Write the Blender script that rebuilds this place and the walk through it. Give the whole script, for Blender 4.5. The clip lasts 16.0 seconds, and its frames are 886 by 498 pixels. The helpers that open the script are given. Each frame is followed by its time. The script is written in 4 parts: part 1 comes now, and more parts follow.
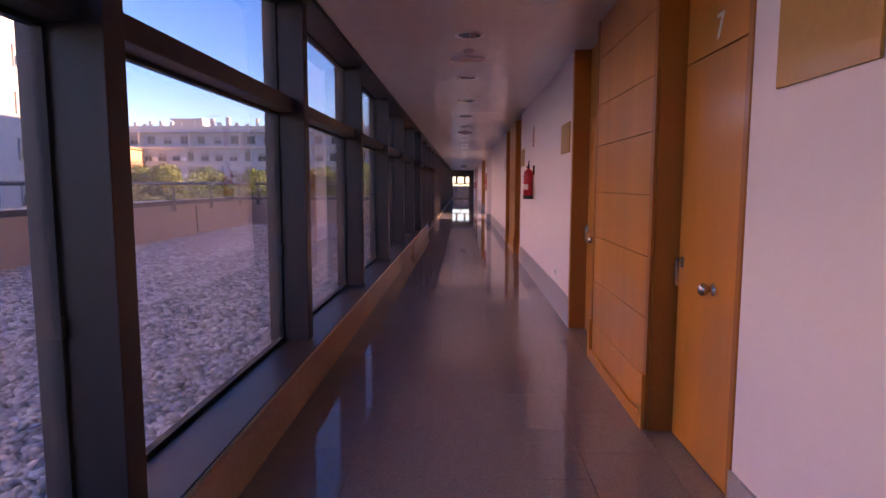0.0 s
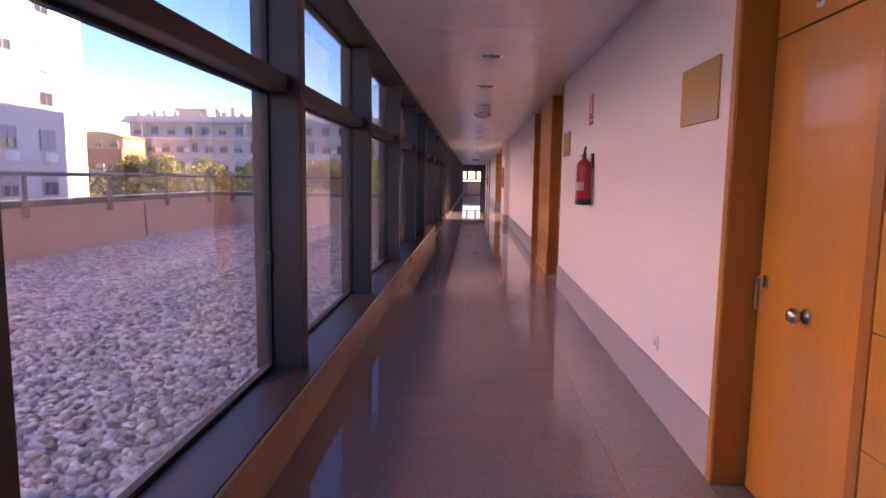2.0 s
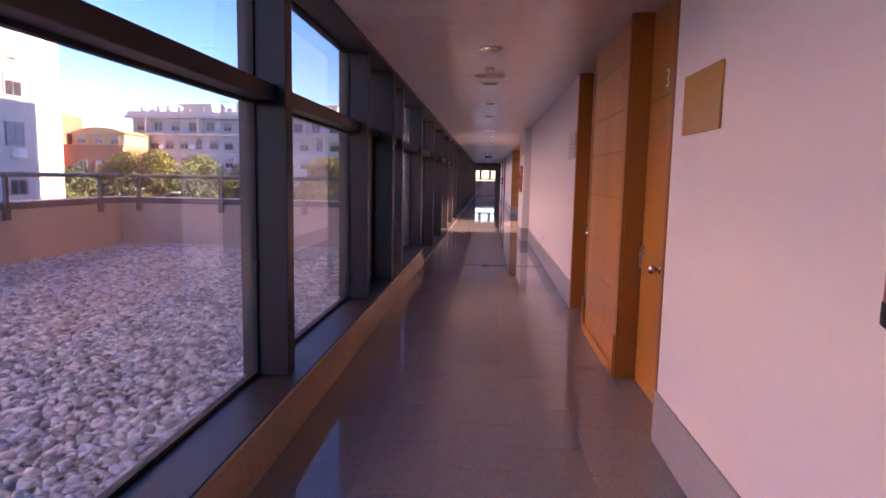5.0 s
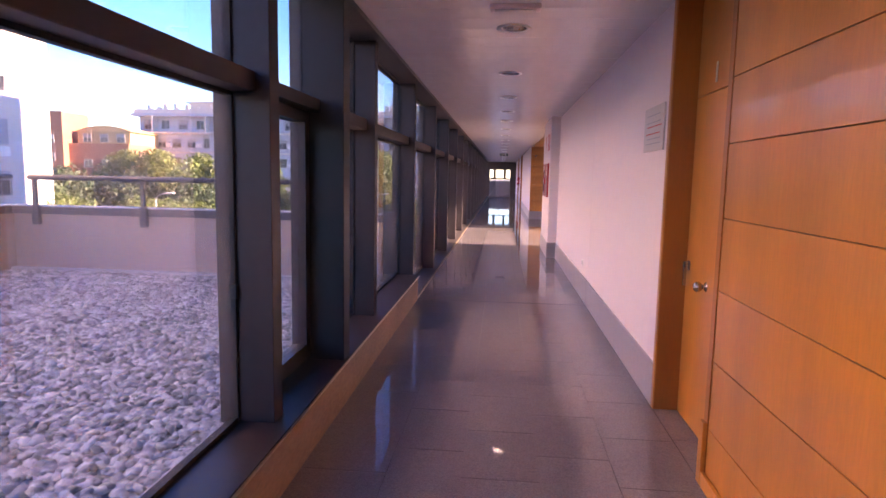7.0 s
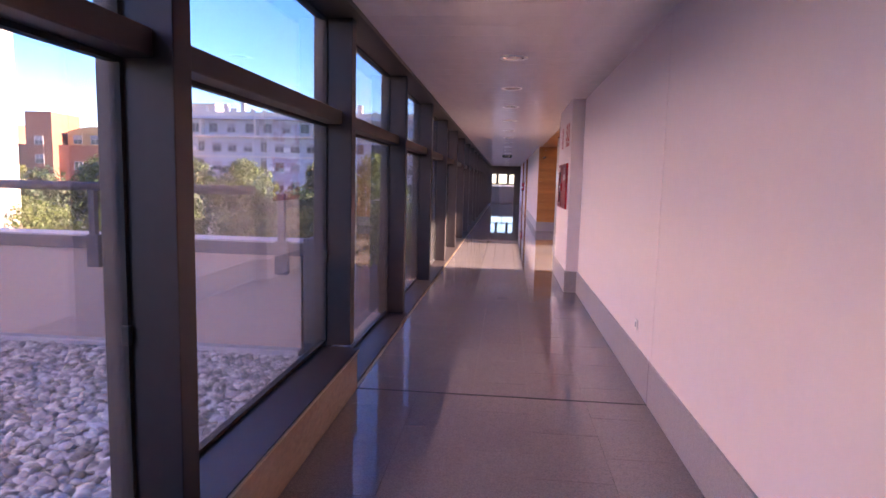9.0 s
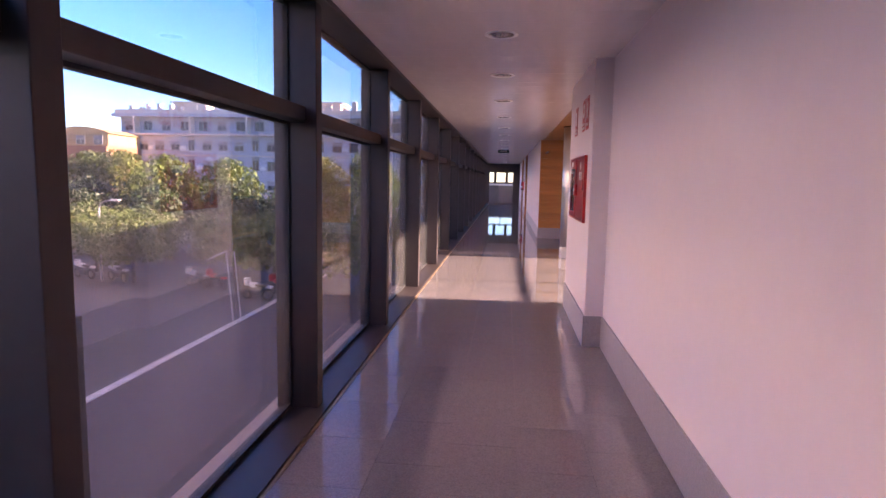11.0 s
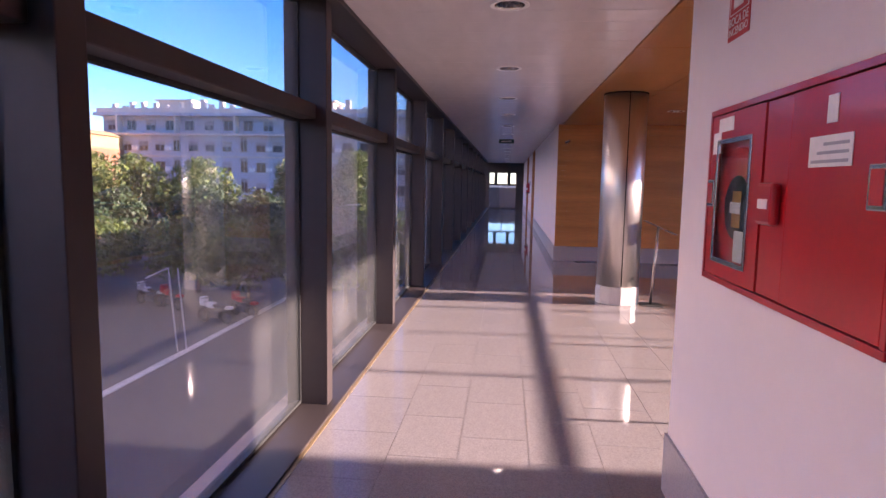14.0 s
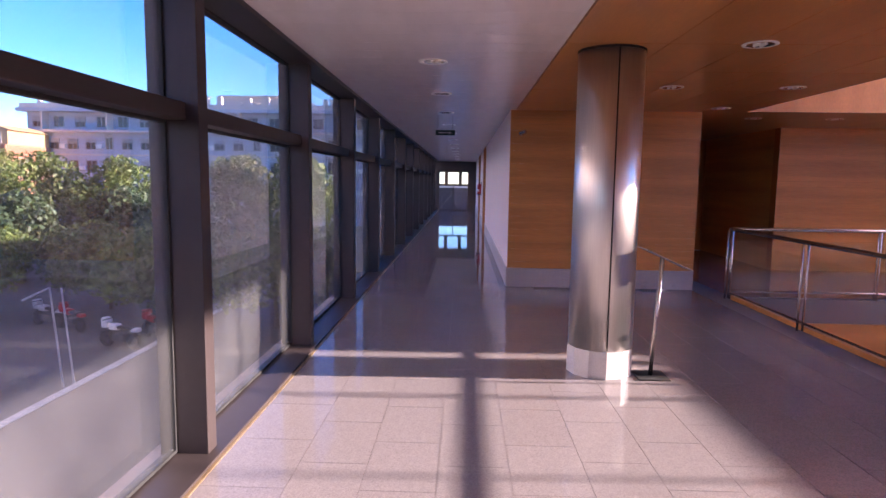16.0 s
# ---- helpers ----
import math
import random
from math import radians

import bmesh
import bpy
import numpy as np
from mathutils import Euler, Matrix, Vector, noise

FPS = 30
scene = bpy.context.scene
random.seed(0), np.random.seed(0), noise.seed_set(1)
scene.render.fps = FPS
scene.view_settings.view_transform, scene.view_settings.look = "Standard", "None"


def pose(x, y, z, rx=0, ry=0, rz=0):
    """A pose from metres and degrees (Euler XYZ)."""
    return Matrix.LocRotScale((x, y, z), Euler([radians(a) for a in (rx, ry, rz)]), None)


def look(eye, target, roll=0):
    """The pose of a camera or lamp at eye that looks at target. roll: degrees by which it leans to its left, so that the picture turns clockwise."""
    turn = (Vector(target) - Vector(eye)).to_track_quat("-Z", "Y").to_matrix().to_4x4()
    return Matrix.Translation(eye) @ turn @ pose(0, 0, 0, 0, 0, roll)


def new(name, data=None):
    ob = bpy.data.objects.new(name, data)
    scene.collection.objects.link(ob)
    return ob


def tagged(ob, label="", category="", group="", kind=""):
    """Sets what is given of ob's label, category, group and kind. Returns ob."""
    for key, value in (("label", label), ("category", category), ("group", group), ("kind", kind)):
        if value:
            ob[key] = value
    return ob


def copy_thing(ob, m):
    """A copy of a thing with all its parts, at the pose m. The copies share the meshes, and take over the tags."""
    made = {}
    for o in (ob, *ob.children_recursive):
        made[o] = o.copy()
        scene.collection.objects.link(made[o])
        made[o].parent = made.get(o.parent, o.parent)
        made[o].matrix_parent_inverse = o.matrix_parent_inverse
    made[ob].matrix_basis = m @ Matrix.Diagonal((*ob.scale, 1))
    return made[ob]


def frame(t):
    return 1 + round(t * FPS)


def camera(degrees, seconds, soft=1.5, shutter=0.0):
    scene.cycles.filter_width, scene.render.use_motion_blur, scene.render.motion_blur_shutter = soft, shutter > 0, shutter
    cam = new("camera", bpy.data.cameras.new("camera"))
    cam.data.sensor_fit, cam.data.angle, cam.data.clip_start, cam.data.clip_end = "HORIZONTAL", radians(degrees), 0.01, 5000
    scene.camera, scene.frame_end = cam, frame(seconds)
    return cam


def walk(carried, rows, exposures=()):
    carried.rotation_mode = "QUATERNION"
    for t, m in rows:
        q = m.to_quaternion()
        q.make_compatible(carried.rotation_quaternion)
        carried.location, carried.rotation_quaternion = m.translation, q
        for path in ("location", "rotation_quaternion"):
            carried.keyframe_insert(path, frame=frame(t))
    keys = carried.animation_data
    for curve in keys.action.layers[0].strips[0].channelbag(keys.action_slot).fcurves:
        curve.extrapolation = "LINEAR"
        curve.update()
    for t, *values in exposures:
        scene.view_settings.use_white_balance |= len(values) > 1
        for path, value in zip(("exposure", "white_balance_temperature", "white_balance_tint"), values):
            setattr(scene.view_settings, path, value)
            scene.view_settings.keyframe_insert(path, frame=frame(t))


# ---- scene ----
cam = camera(71.8, 16.0)
PATH = [
    (0, (0.562, -0.03, 1.425), (0.498, 1.958, 1.213), 0.1),
    (0.5, (0.533, 0.719, 1.434), (0.468, 2.706, 1.22), 0.2),
    (1, (0.49, 1.527, 1.44), (0.415, 3.513, 1.22), 0.4),
    (1.5, (0.489, 2.283, 1.444), (0.397, 4.268, 1.218), 0.4),
    (2, (0.454, 3.117, 1.437), (0.361, 5.102, 1.208), 0.8),
    (2.5, (0.513, 3.856, 1.42), (0.415, 5.841, 1.194), 0.9),
    (3, (0.522, 4.7, 1.432), (0.426, 6.684, 1.202), 1.1),
    (3.5, (0.625, 5.395, 1.422), (0.509, 7.381, 1.209), 1.2),
    (4, (0.68, 6.265, 1.476), (0.555, 8.247, 1.242), 1.2),
    (6.5, (0.528, 10.137, 1.522), (0.351, 12.116, 1.29), 1),
    (7, (0.556, 10.93, 1.541), (0.37, 12.907, 1.304), 1.1),
    (7.5, (0.524, 11.718, 1.509), (0.334, 13.696, 1.28), 1.3),
    (8, (0.547, 12.543, 1.516), (0.356, 14.521, 1.287), 1.4),
    (8.5, (0.552, 13.366, 1.528), (0.357, 15.344, 1.303), 1.4),
    (9, (0.579, 14.151, 1.529), (0.382, 16.129, 1.308), 1.4),
    (11.5, (0.683, 17.808, 1.568), (0.486, 19.785, 1.341), 1.0),
    (12, (0.652, 18.623, 1.564), (0.456, 20.601, 1.336), 1.0),
    (12.5, (0.685, 19.41, 1.549), (0.483, 21.387, 1.328), 1.0),
    (13, (0.663, 20.207, 1.548), (0.457, 22.184, 1.325), 1.0),
    (13.5, (0.675, 20.967, 1.537), (0.465, 22.944, 1.317), 1.1),
    (14, (0.625, 21.775, 1.531), (0.423, 23.753, 1.312), 1.0),
    (14.5, (0.643, 22.545, 1.522), (0.436, 24.523, 1.31), 0.7),
    (15, (0.729, 23.29, 1.6), (0.51, 25.264, 1.371), 0.7),
    (15.5, (0.682, 24.054, 1.591), (0.524, 26.035, 1.361), 0.9),
    (16, (0.905, 24.711, 1.603), (0.842, 26.698, 1.383), 0.8),
]
EXPOSURES = [(0.0, 2.45, 10400, 52), (1.5, 3.1, 11600, 48), (3.0, 2.75, 9800, 47), (4.0, 2.75, 9800, 47), (7.0, 3.25, 9200, 43), (8.0, 3.35, 8700, 41.5), (8.5, 3.15, 8500, 41), (12.0, 2.75, 8500, 40), (13.5, 2.6, 7600, 36), (15.0, 2.3, 7200, 34), (16.0, 2.55, 7000, 33)]
walk(cam, [(t, look(eye, target, roll)) for t, eye, target, roll in PATH], EXPOSURES)
# ---------------------------------------------------------------- world, sun
SUN_EL, SUN_DY = radians(15), 0.03
world = bpy.data.worlds.new("sky")
scene.world = world
world.use_nodes = True
wn = world.node_tree.nodes
sky = wn.new("ShaderNodeTexSky")
sky.sky_type = "NISHITA"
sky.sun_disc = False
sky.sun_elevation = SUN_EL
sky.sun_rotation = radians(90)
sky.ozone_density = 4.5
sky.dust_density = 0.0
sky.air_density = 0.85
wn["Background"].inputs["Strength"].default_value = 0.13
hsv = wn.new("ShaderNodeHueSaturation")
hsv.inputs["Saturation"].default_value = 1.25
hsv.inputs["Hue"].default_value = 0.512
world.node_tree.links.new(sky.outputs[0], hsv.inputs["Color"])
world.node_tree.links.new(hsv.outputs[0], wn["Background"].inputs["Color"])
sun_data = bpy.data.lights.new("sun", "SUN")
sun_data.energy, sun_data.angle, sun_data.color = 5.0, radians(0.6), (1.0, 0.94, 0.85)
sun = new("sun", sun_data)
sun.matrix_world = look((40, 27, 12), (40 - 10, 27 - 10 * SUN_DY, 12 - 10 * math.tan(SUN_EL)))


# ---------------------------------------------------------------- materials
def mat(name, color, rough=0.6, metal=0.0, var=0.08, scale=6.0, bump=0.0, bscale=60.0, stretch=(1, 1, 1), spec=0.5, coat=0.0, rnd=0.0, fine=0.04):
    m = bpy.data.materials.new(name)
    m.use_nodes = True
    n, l = m.node_tree.nodes, m.node_tree.links
    b = n["Principled BSDF"]
    b.inputs["Roughness"].default_value, b.inputs["Metallic"].default_value = rough, metal
    b.inputs["Specular IOR Level"].default_value, b.inputs["Coat Weight"].default_value = spec, coat
    b.inputs["Coat Roughness"].default_value = 0.06
    tc, mp = n.new("ShaderNodeTexCoord"), n.new("ShaderNodeMapping")
    mp.inputs["Scale"].default_value = stretch
    l.new(tc.outputs["Object"], mp.inputs["Vector"])
    big, small = n.new("ShaderNodeTexNoise"), n.new("ShaderNodeTexNoise")
    big.inputs["Scale"].default_value, small.inputs["Scale"].default_value = scale * 0.25, scale * 6
    big.inputs["Detail"].default_value, small.inputs["Detail"].default_value = 5, 3
    for t in (big, small):
        l.new(mp.outputs[0], t.inputs["Vector"])
    a, c = n.new("ShaderNodeMapRange"), n.new("ShaderNodeMapRange")
    for node, tex, v in ((a, big, var), (c, small, fine)):
        node.inputs["From Min"].default_value, node.inputs["From Max"].default_value = 0.3, 0.7
        node.inputs["To Min"].default_value, node.inputs["To Max"].default_value = 1 - v, 1 + v
        l.new(tex.outputs["Fac"], node.inputs["Value"])
    mul = n.new("ShaderNodeMath")
    mul.operation = "MULTIPLY"
    l.new(a.outputs[0], mul.inputs[0]), l.new(c.outputs[0], mul.inputs[1])
    out = mul
    if rnd:
        oi, r = n.new("ShaderNodeObjectInfo"), n.new("ShaderNodeMapRange")
        r.inputs["To Min"].default_value, r.inputs["To Max"].default_value = 1 - rnd, 1 + rnd
        l.new(oi.outputs["Random"], r.inputs["Value"])
        out = n.new("ShaderNodeMath")
        out.operation = "MULTIPLY"
        l.new(mul.outputs[0], out.inputs[0]), l.new(r.outputs[0], out.inputs[1])
    vm = n.new("ShaderNodeVectorMath")
    vm.operation = "SCALE"
    vm.inputs[0].default_value = color
    l.new(out.outputs[0], vm.inputs["Scale"])
    l.new(vm.outputs[0], b.inputs["Base Color"])
    if bump:
        bt, bp = n.new("ShaderNodeTexNoise"), n.new("ShaderNodeBump")
        bt.inputs["Scale"].default_value = bscale
        bp.inputs["Strength"].default_value, bp.inputs["Distance"].default_value = bump, 0.01
        l.new(mp.outputs[0], bt.inputs["Vector"]), l.new(bt.outputs["Fac"], bp.inputs["Height"])
        l.new(bp.outputs[0], b.inputs["Normal"])
    return m


def glass_mat(name, tint=(0.93, 0.95, 0.96), base=0.035, dust=0.0):
    m = bpy.data.materials.new(name)
    m.use_nodes = True
    n, l = m.node_tree.nodes, m.node_tree.links
    n.remove(n["Principled BSDF"])
    tr, gl, mx = n.new("ShaderNodeBsdfTransparent"), n.new("ShaderNodeBsdfGlossy"), n.new("ShaderNodeMixShader")
    tr.inputs[0].default_value, gl.inputs["Roughness"].default_value = (*tint, 1), 0.0
    lw, pw, ml = n.new("ShaderNodeLayerWeight"), n.new("ShaderNodeMath"), n.new("ShaderNodeMath")
    pw.operation, pw.inputs[1].default_value = "POWER", 5.0
    ml.operation, ml.inputs[1].default_value, ml.inputs[2].default_value = "MULTIPLY_ADD", 0.9, base
    l.new(lw.outputs["Facing"], pw.inputs[0]), l.new(pw.outputs[0], ml.inputs[0]), l.new(ml.outputs[0], mx.inputs[0])
    l.new(tr.outputs[0], mx.inputs[1]), l.new(gl.outputs[0], mx.inputs[2])
    last = mx
    if dust:
        df, tl, am, dm = n.new("ShaderNodeBsdfDiffuse"), n.new("ShaderNodeBsdfTranslucent"), n.new("ShaderNodeAddShader"), n.new("ShaderNodeMixShader")
        df.inputs[0].default_value = tl.inputs[0].default_value = (0.5, 0.5, 0.5, 1)
        l.new(df.outputs[0], am.inputs[0]), l.new(tl.outputs[0], am.inputs[1])
        ns, rg, tc = n.new("ShaderNodeTexNoise"), n.new("ShaderNodeMapRange"), n.new("ShaderNodeTexCoord")
        ns.inputs["Scale"].default_value, ns.inputs["Detail"].default_value = 1.6, 5
        rg.inputs["From Min"].default_value, rg.inputs["From Max"].default_value = 0.3, 0.7
        rg.inputs["To Min"].default_value, rg.inputs["To Max"].default_value = dust * 0.6, dust * 1.4
        l.new(tc.outputs["Object"], ns.inputs["Vector"]), l.new(ns.outputs["Fac"], rg.inputs["Value"])
        l.new(rg.outputs[0], dm.inputs[0]), l.new(mx.outputs[0], dm.inputs[1]), l.new(am.outputs[0], dm.inputs[2])
        last = dm
    l.new(last.outputs[0], n["Material Output"].inputs[0])
    return m


def glow_mat(name, color, strength):
    m = mat(name, color, 0.4)
    b = m.node_tree.nodes["Principled BSDF"]
    b.inputs["Emission Color"].default_value, b.inputs["Emission Strength"].default_value = (*color, 1), strength
    return m


def granite_mat(name, color, rough=0.08, rnd=0.05, speck=0.35):
    m = mat(name, color, rough, var=0.06, scale=3, rnd=rnd, fine=0.03)
    n, l = m.node_tree.nodes, m.node_tree.links
    b = n["Principled BSDF"]
    src = b.inputs["Base Color"].links[0].from_socket
    tc, v, ns = n.new("ShaderNodeTexCoord"), n.new("ShaderNodeTexVoronoi"), n.new("ShaderNodeTexNoise")
    v.inputs["Scale"].default_value, ns.inputs["Scale"].default_value = 170, 60
    ns.inputs["Detail"].default_value = 6
    l.new(tc.outputs["Object"], v.inputs["Vector"]), l.new(tc.outputs["Object"], ns.inputs["Vector"])
    sep = n.new("ShaderNodeSeparateColor")
    l.new(v.outputs["Color"], sep.inputs[0])
    add = n.new("ShaderNodeMath")
    add.operation = "ADD"
    l.new(sep.outputs[0], add.inputs[0]), l.new(ns.outputs["Fac"], add.inputs[1])
    r = n.new("ShaderNodeMapRange")
    r.inputs["From Min"].default_value, r.inputs["From Max"].default_value = 0.2, 1.4
    r.inputs["To Min"].default_value, r.inputs["To Max"].default_value = 1 - speck, 1 + speck
    l.new(add.outputs[0], r.inputs["Value"])
    vm = n.new("ShaderNodeVectorMath")
    vm.operation = "SCALE"
    l.new(src, vm.inputs[0]), l.new(r.outputs[0], vm.inputs["Scale"]), l.new(vm.outputs[0], b.inputs["Base Color"])
    return m


WALL = mat("white_paint", (0.82, 0.70, 0.70), 0.55, var=0.012, scale=2, fine=0.01, bump=0.04, bscale=180, spec=0.35)
CEIL = mat("ceiling_metal", (0.82, 0.74, 0.73), 0.2, 0.0, var=0.03, scale=1.5, stretch=(1, 0.2, 1), spec=0.5)
FLOOR = granite_mat("polished_granite", (0.215, 0.19, 0.193), 0.035, rnd=0.02, speck=0.22)
JOINT = mat("floor_joint", (0.17, 0.145, 0.145), 0.7)
BASE = granite_mat("honed_granite", (0.34, 0.3, 0.31), 0.35, speck=0.2)
MARBLE = mat("tan_marble", (0.42, 0.29, 0.2), 0.2, var=0.22, scale=5, fine=0.1, stretch=(1, 0.6, 1.5))
ALU = mat("dark_bronze_aluminium", (0.05, 0.037, 0.037), 0.45, 0.35, var=0.08, scale=3)
# black carries the shade of the door post's unlit face
POSTM = mat("shade_black_steel", (0.02, 0.016, 0.016), 0.5)
GASKET = mat("black_gasket", (0.015, 0.015, 0.016), 0.7)
BRASS = mat("brass_edge", (0.55, 0.4, 0.24), 0.35, 0.8)
GLASS = glass_mat("window_glass", (0.87, 0.89, 0.91), 0.105, 0.026)
RAILGLASS = glass_mat("rail_glass", (0.95, 0.97, 0.96), 0.04)
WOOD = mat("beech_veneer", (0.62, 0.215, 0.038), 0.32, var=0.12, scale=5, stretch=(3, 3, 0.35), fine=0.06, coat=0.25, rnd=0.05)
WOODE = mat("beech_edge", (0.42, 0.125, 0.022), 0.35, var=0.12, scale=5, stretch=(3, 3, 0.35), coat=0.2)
WOODH = mat("wood_panelling", (0.52, 0.21, 0.06), 0.4, var=0.2, scale=4, stretch=(0.35, 0.35, 5), fine=0.1, rnd=0.04)
WOODC = mat("wood_ceiling", (0.5, 0.2, 0.06), 0.3, var=0.12, scale=4, stretch=(3, 0.4, 1), fine=0.06, coat=0.2)
GROOVE = mat("groove_shadow_gap", (0.22, 0.08, 0.02), 0.7)
STEEL = mat("brushed_steel", (0.76, 0.72, 0.69), 0.36, 1.0, var=0.05, scale=4, stretch=(4, 4, 0.2))
CHROME = mat("satin_chrome", (0.55, 0.52, 0.5), 0.22, 1.0)
RED = mat("red_enamel", (0.5, 0.012, 0.016), 0.28, coat=0.3)
REDP = mat("red_print", (0.6, 0.03, 0.03), 0.5)
WHITEP = mat("white_print", (0.82, 0.78, 0.74), 0.5)
BLACKP = mat("black_plastic", (0.02, 0.02, 0.022), 0.45)
GREYP = mat("grey_print", (0.4, 0.4, 0.42), 0.6)
PLQ = mat("ochre_plaque", (0.52, 0.235, 0.045), 0.35, var=0.05, coat=0.2)
PLQ2 = mat("pale_plaque", (0.55, 0.5, 0.48), 0.35, var=0.04)
REFL = mat("lamp_reflector", (0.8, 0.77, 0.74), 0.12, 1.0)
LAMPON = glow_mat("lit_lamp", (1.0, 0.95, 0.88), 14)
GREEN = mat("dark_sign", (0.02, 0.05, 0.035), 0.4)
# pink of the wall's reflection in the panes is put into this render
RENDER_ = mat("parapet_render", (0.5, 0.37, 0.31), 0.85, var=0.08, scale=2, bump=0.2, bscale=90)
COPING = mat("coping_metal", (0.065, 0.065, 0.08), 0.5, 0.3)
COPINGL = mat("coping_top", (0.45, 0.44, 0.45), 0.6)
GRAVELB = mat("gravel_bed", (0.24, 0.23, 0.23), 0.9, var=0.2, scale=20, fine=0.3, bump=0.8, bscale=40)
ASPH = mat("street_paving", (0.075, 0.072, 0.068), 0.85, var=0.18, scale=0.6, fine=0.08)
KERB = mat("kerb_stone", (0.5, 0.48, 0.46), 0.8, rnd=0.06)
WHITEB = mat("white_facade", (0.7, 0.57, 0.48), 0.85, var=0.05, scale=0.6)
GREYB = mat("grey_facade", (0.47, 0.48, 0.52), 0.85, var=0.08, scale=0.4)
BRICKB = mat("brick_facade", (0.36, 0.14, 0.08), 0.85, var=0.12, scale=0.5, fine=0.1)
OCHREB = mat("ochre_facade", (0.55, 0.34, 0.16), 0.85, var=0.08, scale=0.5)
DARKWIN = mat("dark_pane", (0.03, 0.035, 0.045), 0.1, spec=0.6)
SHUT = mat("roller_shutter", (0.36, 0.34, 0.33), 0.6, rnd=0.25)
BARK = mat("bark", (0.1, 0.075, 0.055), 0.9, var=0.2, bump=0.5)
ENAMEL = mat("grey_enamel", (0.45, 0.46, 0.48), 0.3, 0.2)
TYRE = mat("tyre_rubber", (0.02, 0.02, 0.02), 0.8)
PLASTERD = mat("closing_plaster", (0.6, 0.56, 0.54), 0.8, var=0.05)


def leaf_mat(name, color):
    m = mat(name, color, 0.55, var=0.3, scale=1.2, fine=0.2)
    n, l = m.node_tree.nodes, m.node_tree.links
    b = n["Principled BSDF"]
    src = b.inputs["Base Color"].links[0].from_socket
    g, r, vm = n.new("ShaderNodeNewGeometry"), n.new("ShaderNodeMapRange"), n.new("ShaderNodeVectorMath")
    r.inputs["To Min"].default_value, r.inputs["To Max"].default_value = 0.6, 1.45
    vm.operation = "SCALE"
    l.new(g.outputs["Random Per Island"], r.inputs["Value"]), l.new(src, vm.inputs[0])
    l.new(r.outputs[0], vm.inputs["Scale"]), l.new(vm.outputs[0], b.inputs["Base Color"])
    t, mx = n.new("ShaderNodeBsdfTranslucent"), n.new("ShaderNodeMixShader")
    mx.inputs[0].default_value = 0.35
    l.new(vm.outputs[0], t.inputs[0]), l.new(b.outputs[0], mx.inputs[1]), l.new(t.outputs[0], mx.inputs[2])
    l.new(mx.outputs[0], n["Material Output"].inputs[0])
    return m


# yellow of the sunlit tops is put into this leaf colour
LEAFY = leaf_mat("sun_yellowed_leaves", (0.14, 0.155, 0.035))
LEAFG = leaf_mat("green_leaves", (0.13, 0.17, 0.035))
# darkened leaf colour paints the mass of shade below the tall trees
LEAFD = leaf_mat("shade_dark_leaves", (0.05, 0.085, 0.03))


def stone_mat():
    m = mat("river_gravel", (0.46, 0.44, 0.43), 0.8, var=0.1, scale=10, fine=0.12)
    n, l = m.node_tree.nodes, m.node_tree.links
    b = n["Principled BSDF"]
    src = b.inputs["Base Color"].links[0].from_socket
    g, r, vm = n.new("ShaderNodeNewGeometry"), n.new("ShaderNodeMapRange"), n.new("ShaderNodeVectorMath")
    r.inputs["To Min"].default_value, r.inputs["To Max"].default_value = 0.42, 1.5
    vm.operation = "SCALE"
    l.new(g.outputs["Random Per Island"], r.inputs["Value"]), l.new(src, vm.inputs[0])
    l.new(r.outputs[0], vm.inputs["Scale"]), l.new(vm.outputs[0], b.inputs["Base Color"])
    return m


STONE = stone_mat()


# ---------------------------------------------------------------- building helpers
def box(bm, x0, x1, y0, y1, z0, z1, bevel=0.0):
    made = bmesh.ops.create_cube(bm, size=1.0, matrix=Matrix.Translation(((x0 + x1) / 2, (y0 + y1) / 2, (z0 + z1) / 2)) @ Matrix.Diagonal((abs(x1 - x0), abs(y1 - y0), abs(z1 - z0), 1)))
    if bevel:
        edges = list({e for v in made["verts"] for e in v.link_edges})
        bmesh.ops.bevel(bm, geom=edges, offset=bevel, segments=2, affect="EDGES", profile=0.5)
    return bm


def cyl(bm, r, a, b, seg=20, r2=None, caps=True):
    a, b = Vector(a), Vector(b)
    d = b - a
    m = Matrix.Translation((a + b) / 2) @ d.to_track_quat("Z", "Y").to_matrix().to_4x4()
    bmesh.ops.create_cone(bm, cap_ends=caps, segments=seg, radius1=r, radius2=r if r2 is None else r2, depth=d.length, matrix=m)
    return bm


def lathe(bm, profile, m=None, seg=24, closed=True):
    """profile: (radius, height) pairs turned about z."""
    m = m or Matrix()
    rings = []
    for r, h in profile:
        rings.append([bm.verts.new(m @ Vector((r * math.cos(2 * math.pi * k / seg), r * math.sin(2 * math.pi * k / seg), h))) for k in range(seg)])
    for p, q in zip(rings, rings[1:]):
        for k in range(seg):
            bm.faces.new((p[k], p[(k + 1) % seg], q[(k + 1) % seg], q[k]))
    if closed:
        bm.faces.new(rings[-1]), bm.faces.new(rings[0][::-1])
    bmesh.ops.recalc_face_normals(bm, faces=bm.faces)
    return bm


def B(*a, **k):
    return box(bmesh.new(), *a, **k)


def part(name, bm, material, parent=None, label="", smooth=False):
    me = bpy.data.meshes.new(name)
    if smooth:
        for f in bm.faces:
            f.smooth = len(f.verts) == 4
    bm.to_mesh(me)
    bm.free()
    me.materials.append(material)
    ob = new(name, me)
    if parent is not None:
        ob.parent = parent
    if label:
        tagged(ob, label)
    return ob


